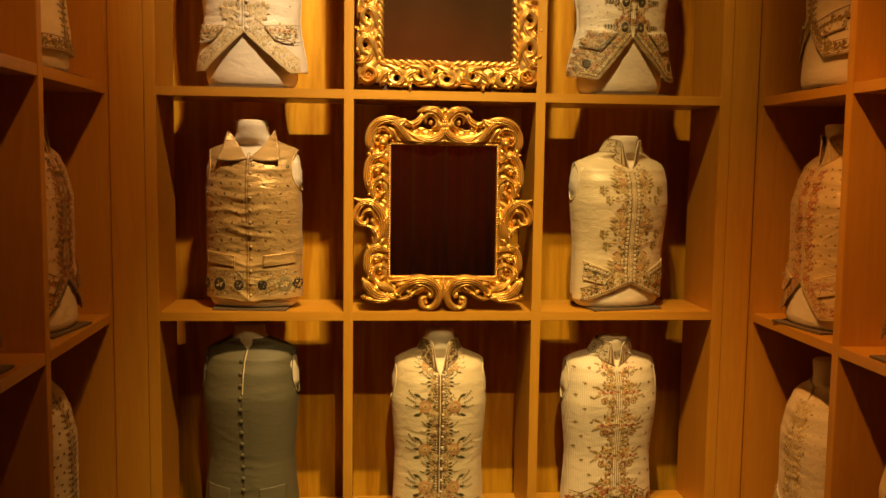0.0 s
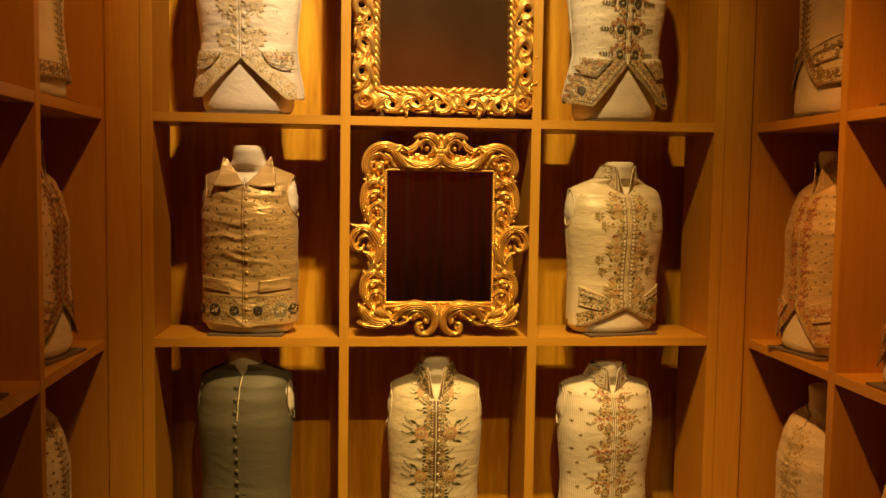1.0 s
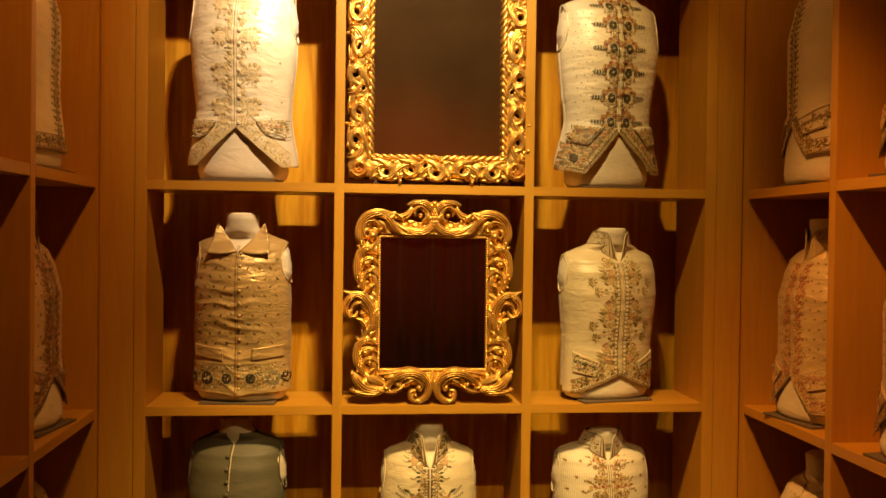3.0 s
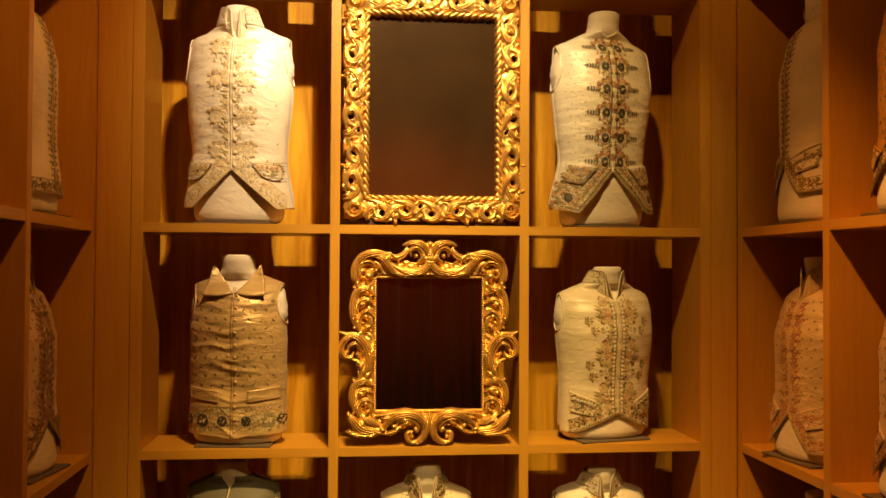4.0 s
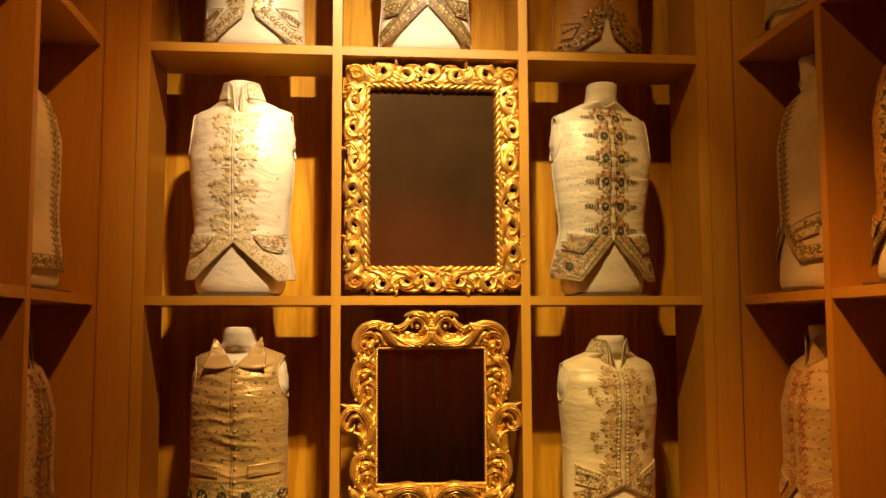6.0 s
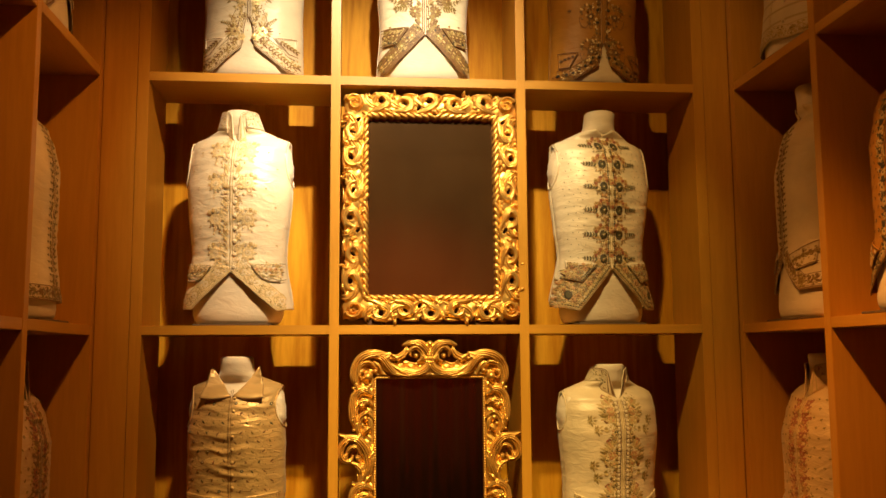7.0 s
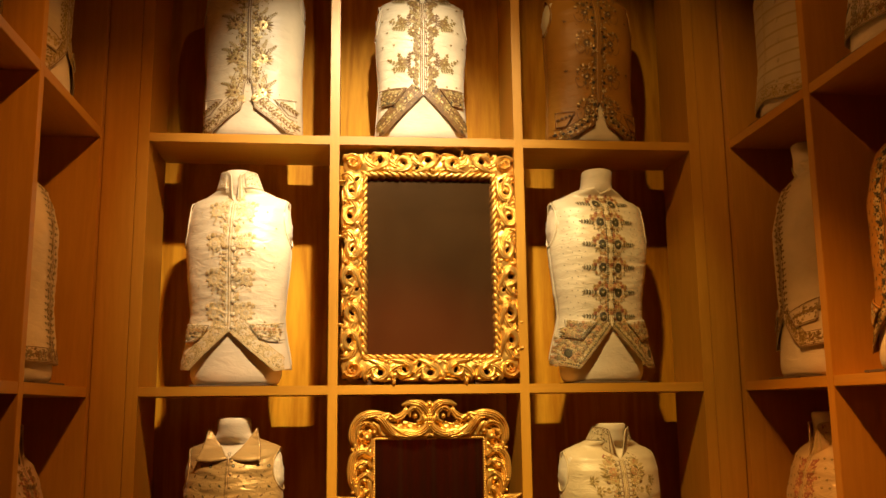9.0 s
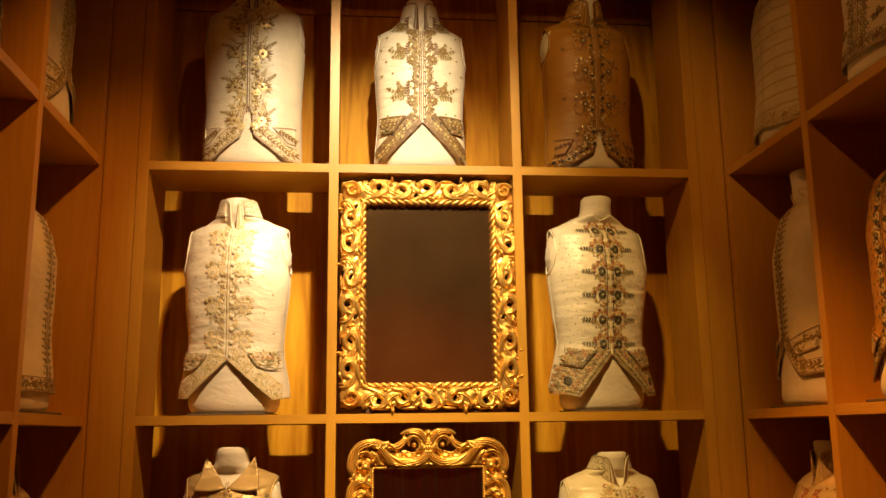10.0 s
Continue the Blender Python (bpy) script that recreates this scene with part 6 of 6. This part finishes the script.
# smaller leaves between the scrolls, on a gilt ground
for x, y, ang, long in ((330, 128, 2.4, 60), (470, 130, 1.9, 46), (250, 118, 0.7, 44), (150, 168, 4.0, 40), (108, 232, 4.9, 50), (178, 250, 4.3, 44),
                        (176, 330, 3.9, 46), (104, 332, 4.7, 44), (172, 386, 3.9, 44), (100, 404, 4.5, 50), (176, 470, 4.0, 44), (130, 500, 4.4, 50),
                        (196, 600, 4.2, 60), (150, 656, 4.3, 60), (110, 610, 5.0, 36), (60, 600, 4.4, 36), (178, 720, 4.2, 54), (150, 748, 4.4, 46),
                        (176, 812, 3.9, 44), (104, 818, 4.7, 42), (170, 862, 3.9, 42), (104, 884, 4.6, 48), (176, 920, 4.1, 40),
                        (130, 970, 5.3, 50), (190, 1010, 5.6, 56), (150, 1040, 6.0, 60), (240, 966, 0.3, 50), (300, 990, 5.4, 44), (350, 1000, 0.6, 50), (420, 1010, 5.2, 36), (230, 1010, 5.9, 46)):
    dx, dy = math.cos(ang) * long, -math.sin(ang) * long
    scroll(0.026, (x, y, 6), (x + dx * 0.35 - dy * 0.10, y + dy * 0.35 + dx * 0.10, 22), (x + dx * 0.75 - dy * 0.08, y + dy * 0.75 + dx * 0.08, 18), (x + dx, y + dy, 5), flutes=3, base=0.008)
carving.bed(lambda x, z: (np.maximum(np.abs(x) - IX, np.abs(z - B - IZ / 2) - IZ / 2) > 0.012) & (np.maximum(np.abs(x) - IX, np.abs(z - B - IZ / 2) - IZ / 2) < 0.066 + 0.006 * np.sin(x * 90 + z * 70)),
            lambda x, z: 0.009 + 0.003 * np.sin(x * 140 + 2 * np.sin(z * 60)) * np.sin(z * 120 + 1.0) + 0.002 * np.sin(z * 260 + x * 190))
carving.soften(1)
TOP_Z = B + IZ
carving.build(frame_body, -0.004, [
    ("crest", "carved crest of two facing scrolls", lambda x, z: (z > TOP_Z + 0.012) & (np.abs(x) < 0.150)),
    ("pendant_scroll", "pair of scrolls at the foot", lambda x, z: (z < B - 0.010) & (np.abs(x) < 0.180)),
    ("carved_ear", "scrolled ear", lambda x, z: (x < 0) & (np.abs(z - B - 0.258) < 0.090)),
    ("carved_ear", "scrolled ear", lambda x, z: (x > 0) & (np.abs(z - B - 0.258) < 0.090)),
    ("carved_side", "", lambda x, z: (x < 0) & (z > B + 0.25)), ("carved_side", "", lambda x, z: (x > 0) & (z > B + 0.25)),
    ("carved_side", "", lambda x, z: x < 0), ("carved_side", "", lambda x, z: x > -1)])

# large mirror: broad frame of pierced scrolls with a twisted inner moulding
mirror = empty("mirror", pose(0.009, 0.020, Z[2] + T, -2.0), "large carved gilt mirror with pierced scrolls and hazy glass", "mirror")
B, IX, IZ = 0.109, 0.239, 0.680
glass_pane(IX + 0.006, B - 0.006, B + IZ + 0.006, 0.004, OLD_GLASS, mirror)
frame_body = part("mirror_frame", moulding(IX, B, B + IZ, [(0.0, -0.004), (0.001, 0.008), (0.013, 0.008), (0.019, 0.004), (0.021, -0.016), (0.0, -0.016)], 0.0), GILT, mirror, smooth=False)
# added sheet, coloured dark for the shade seen through the open holes
part("backing_board", moulding(IX, B, B + IZ, [(0.0, -0.017), (0.088, -0.020), (0.088, -0.034), (0.0, -0.034)], 0.0), BLOCK_AND_SHADE, mirror, "added dark sheet painting the shade behind the pierced carving", smooth=False)
rope = Relief(-IX - 0.03, IX + 0.03, B - 0.03, B + IZ + 0.03)
for z, along_x in ((B - 0.009, True), (B + IZ + 0.009, True), (-IX - 0.009, False), (IX + 0.009, False)):
    span = 2 * IX + 0.036 if along_x else IZ + 0.036
    n = int(span / 0.0265)
    for k in range(n):
        t = -span / 2 + span * (k + 0.5) / n
        x, zz = (t, z) if along_x else (z, B + IZ / 2 + t)
        a = (0 if along_x else 1.57) + (0.50 if (t > 0) == along_x else -0.50)
        c, s = 0.022 * math.cos(a), 0.022 * math.sin(a)
        fat = 0.0165 + 0.002 * math.sin(k * 1.9)
        rope.band([(x - c, zz - s, 0.006), (x - c / 2, zz - s / 2, fat), (x, zz, fat + 0.002), (x + c / 2, zz + s / 2, fat), (x + c, zz + s, 0.006)], 0.017, 0.004, 1, 0.0)
rope.build(frame_body, -0.004, [("twisted_moulding", "", lambda x, z: (np.abs(x) < IX) & (z > B + IZ / 2)), ("twisted_moulding", "", lambda x, z: (np.abs(x) < IX) & (z < B + IZ / 2)),
                                ("twisted_moulding", "", lambda x, z: x < 0), ("twisted_moulding", "", lambda x, z: x > -1)])
carving = Relief(-IX - 0.112, IX + 0.112, B - 0.112, B + IZ + 0.112)
WIDE = 0.078                                  # of the pierced border, from the twist outwards


def outwards(x, z):
    return np.maximum(np.abs(x) - IX, np.abs(z - B - IZ / 2) - IZ / 2) - 0.014


def ragged(x, z):
    return WIDE - 0.004 + 0.004 * np.sin(x * 61 + z * 47) + 0.003 * np.sin(x * 137 - z * 151 + 1.0)


carving.bed(lambda x, z: (outwards(x, z) > 0) & (outwards(x, z) < ragged(x, z)),
            lambda x, z: 0.003 + 0.013 * np.sqrt(np.clip(1 - (outwards(x, z) / WIDE - 0.5) ** 2 * 3.6, 0, 1)) + 0.0016 * np.sin(x * 95 + z * 60) + 0.0014 * np.sin(z * 120 - x * 80))
holes = []


def border(length, count, place):
    """Hooked acanthus leaves round pierced eyes along one side; place(along, out) gives (x, z); they turn at the middle."""
    pitch = length / count
    for k in range(count):
        mid = -length / 2 + pitch * (k + 0.5)
        way = 1 if mid > 0.01 else -1
        vary = math.sin(k * 2.7 + length * 40 + 1.3 * place(1.0, 0.0)[0])
        shift = 0.10 * math.sin(k * 4.1 + length * 23)

        def q(a, b, w):
            x, z = place(mid + way * (a + shift) * pitch, 0.014 + b * WIDE)
            return x, z, w
        eye = 0.60 + 0.08 * vary
        fat = 1.0 + 0.14 * vary
        carving.band([q(0.30, eye - 0.22, 0.010), q(0.22, eye + 0.12, 0.021 * fat), q(0.02, eye + 0.25, 0.027 * fat), q(-0.20, eye + 0.12, 0.030 * fat), q(-0.25, eye - 0.14, 0.031), q(-0.06, eye - 0.34, 0.032), q(0.28, 0.10, 0.018), q(0.52, 0.04, 0.006)], 0.030, 0.004, 5, 0.10)
        carving.band([q(-0.10, 0.30, 0.008), q(0.20, 0.34, 0.022), q(0.46, 0.54, 0.026), q(0.58, 0.80, 0.018), q(0.55, 1.06, 0.004)], 0.026, 0.003, 3, 0.16)
        carving.band([q(0.30, 0.72, 0.006), q(0.46, 0.86, 0.016), q(0.44, 1.04, 0.004)], 0.020, 0.003, 1, 0.0)
        carving.band([q(-0.46, 0.96, 0.006), q(-0.30, 0.98, 0.014), q(-0.10, 1.02 + 0.03 * vary, 0.010), q(0.06, 1.0, 0.004)], 0.018, 0.003, 1, 0.0)
        carving.band([q(-0.52, 0.10, 0.006), q(-0.36, 0.20, 0.016), q(-0.24, 0.38, 0.006)], 0.018, 0.003, 1, 0.0)
        carving.ball(*q(0.10, eye - 0.02, 0)[:2], 0.0060, 0.018, 0.004)
        x, z, w = q(-0.01, eye, 0)
        holes.append((x, z, 0.0062 + 0.0020 * vary, 0.0100, k * 0.9))
        for da, db, turn in ((0.34, 0.90, 2.2), (-0.42, 0.62, 0.9), (0.66, 0.36, 0.4), (-0.08, 0.16, 2.8)):
            ca, sa = 0.30 * math.cos(turn + vary), 0.34 * math.sin(turn + vary)
            carving.band([q(da, db, 0.004), q(da + ca * 0.5, db + sa * 0.5 + 0.04, 0.017), q(da + ca, db + sa, 0.003)], 0.024, 0.004, 1, 0.0)
        if (k + int(length * 10)) % 3 == 0:
            x, z, w = q(0.40, 0.30, 0)
            holes.append((x, z, 0.0045, 0.0085, 0.6 + k))


for sz, z0 in ((-1, B), (1, B + IZ)):
    border(2 * IX + 0.02, 5, lambda a, b, sz=sz, z0=z0: (a, z0 + sz * b))
for sx in (-1, 1):
    border(IZ + 0.02, 6, lambda a, b, sx=sx: (sx * (IX + b), B + IZ / 2 + a))
for sx in (-1, 1):
    for sz, z0 in ((-1, B - 0.052), (1, B + IZ + 0.052)):
        turn = []
        for k in range(34):
            t = k / 33
            a, r = 0.4 + 2 * math.pi * 1.35 * t, 0.031 * (1 - 0.66 * t)
            turn.append((sx * (IX + 0.052) + sx * r * math.cos(a), z0 + sz * r * math.sin(a), 0.020 - 0.008 * t))
        carving.ball(sx * (IX + 0.052), z0, 0.040, 0.014, 0.002)
        carving.band(turn, 0.034, 0.006, 3, 0.10)
        carving.ball(sx * (IX + 0.052), z0, 0.008, 0.034)
for hole in holes:
    carving.hole(*hole)
carving.soften(1)
ZM = B + IZ / 2
carving.build(frame_body, -0.004, [
    ("pierced_corner", "", lambda x, z: (x < -IX) & (z > B + IZ)), ("pierced_corner", "", lambda x, z: (x > IX) & (z > B + IZ)),
    ("pierced_corner", "", lambda x, z: (x < -IX) & (z < B)), ("pierced_corner", "", lambda x, z: (x > IX) & (z < B)),
    ("pierced_border", "", lambda x, z: z > B + IZ), ("pierced_border", "", lambda x, z: z < B),
    ("pierced_border", "", lambda x, z: x < 0), ("pierced_border", "", lambda x, z: x > -1)])
for x in (-0.20, 0.20):
    blk = new("mirror_block", mesh_of(box(x - 0.030, -0.012, 0.0005, x + 0.035, 0.03, 0.0225), "mirror_block", BLOCK_AND_SHADE, False))
    blk.matrix_world = pose(0, 0.020, Z[2] + T)
    tagged(blk, "small dark block under the frame of the large mirror", "block", "blocks under the mirror")

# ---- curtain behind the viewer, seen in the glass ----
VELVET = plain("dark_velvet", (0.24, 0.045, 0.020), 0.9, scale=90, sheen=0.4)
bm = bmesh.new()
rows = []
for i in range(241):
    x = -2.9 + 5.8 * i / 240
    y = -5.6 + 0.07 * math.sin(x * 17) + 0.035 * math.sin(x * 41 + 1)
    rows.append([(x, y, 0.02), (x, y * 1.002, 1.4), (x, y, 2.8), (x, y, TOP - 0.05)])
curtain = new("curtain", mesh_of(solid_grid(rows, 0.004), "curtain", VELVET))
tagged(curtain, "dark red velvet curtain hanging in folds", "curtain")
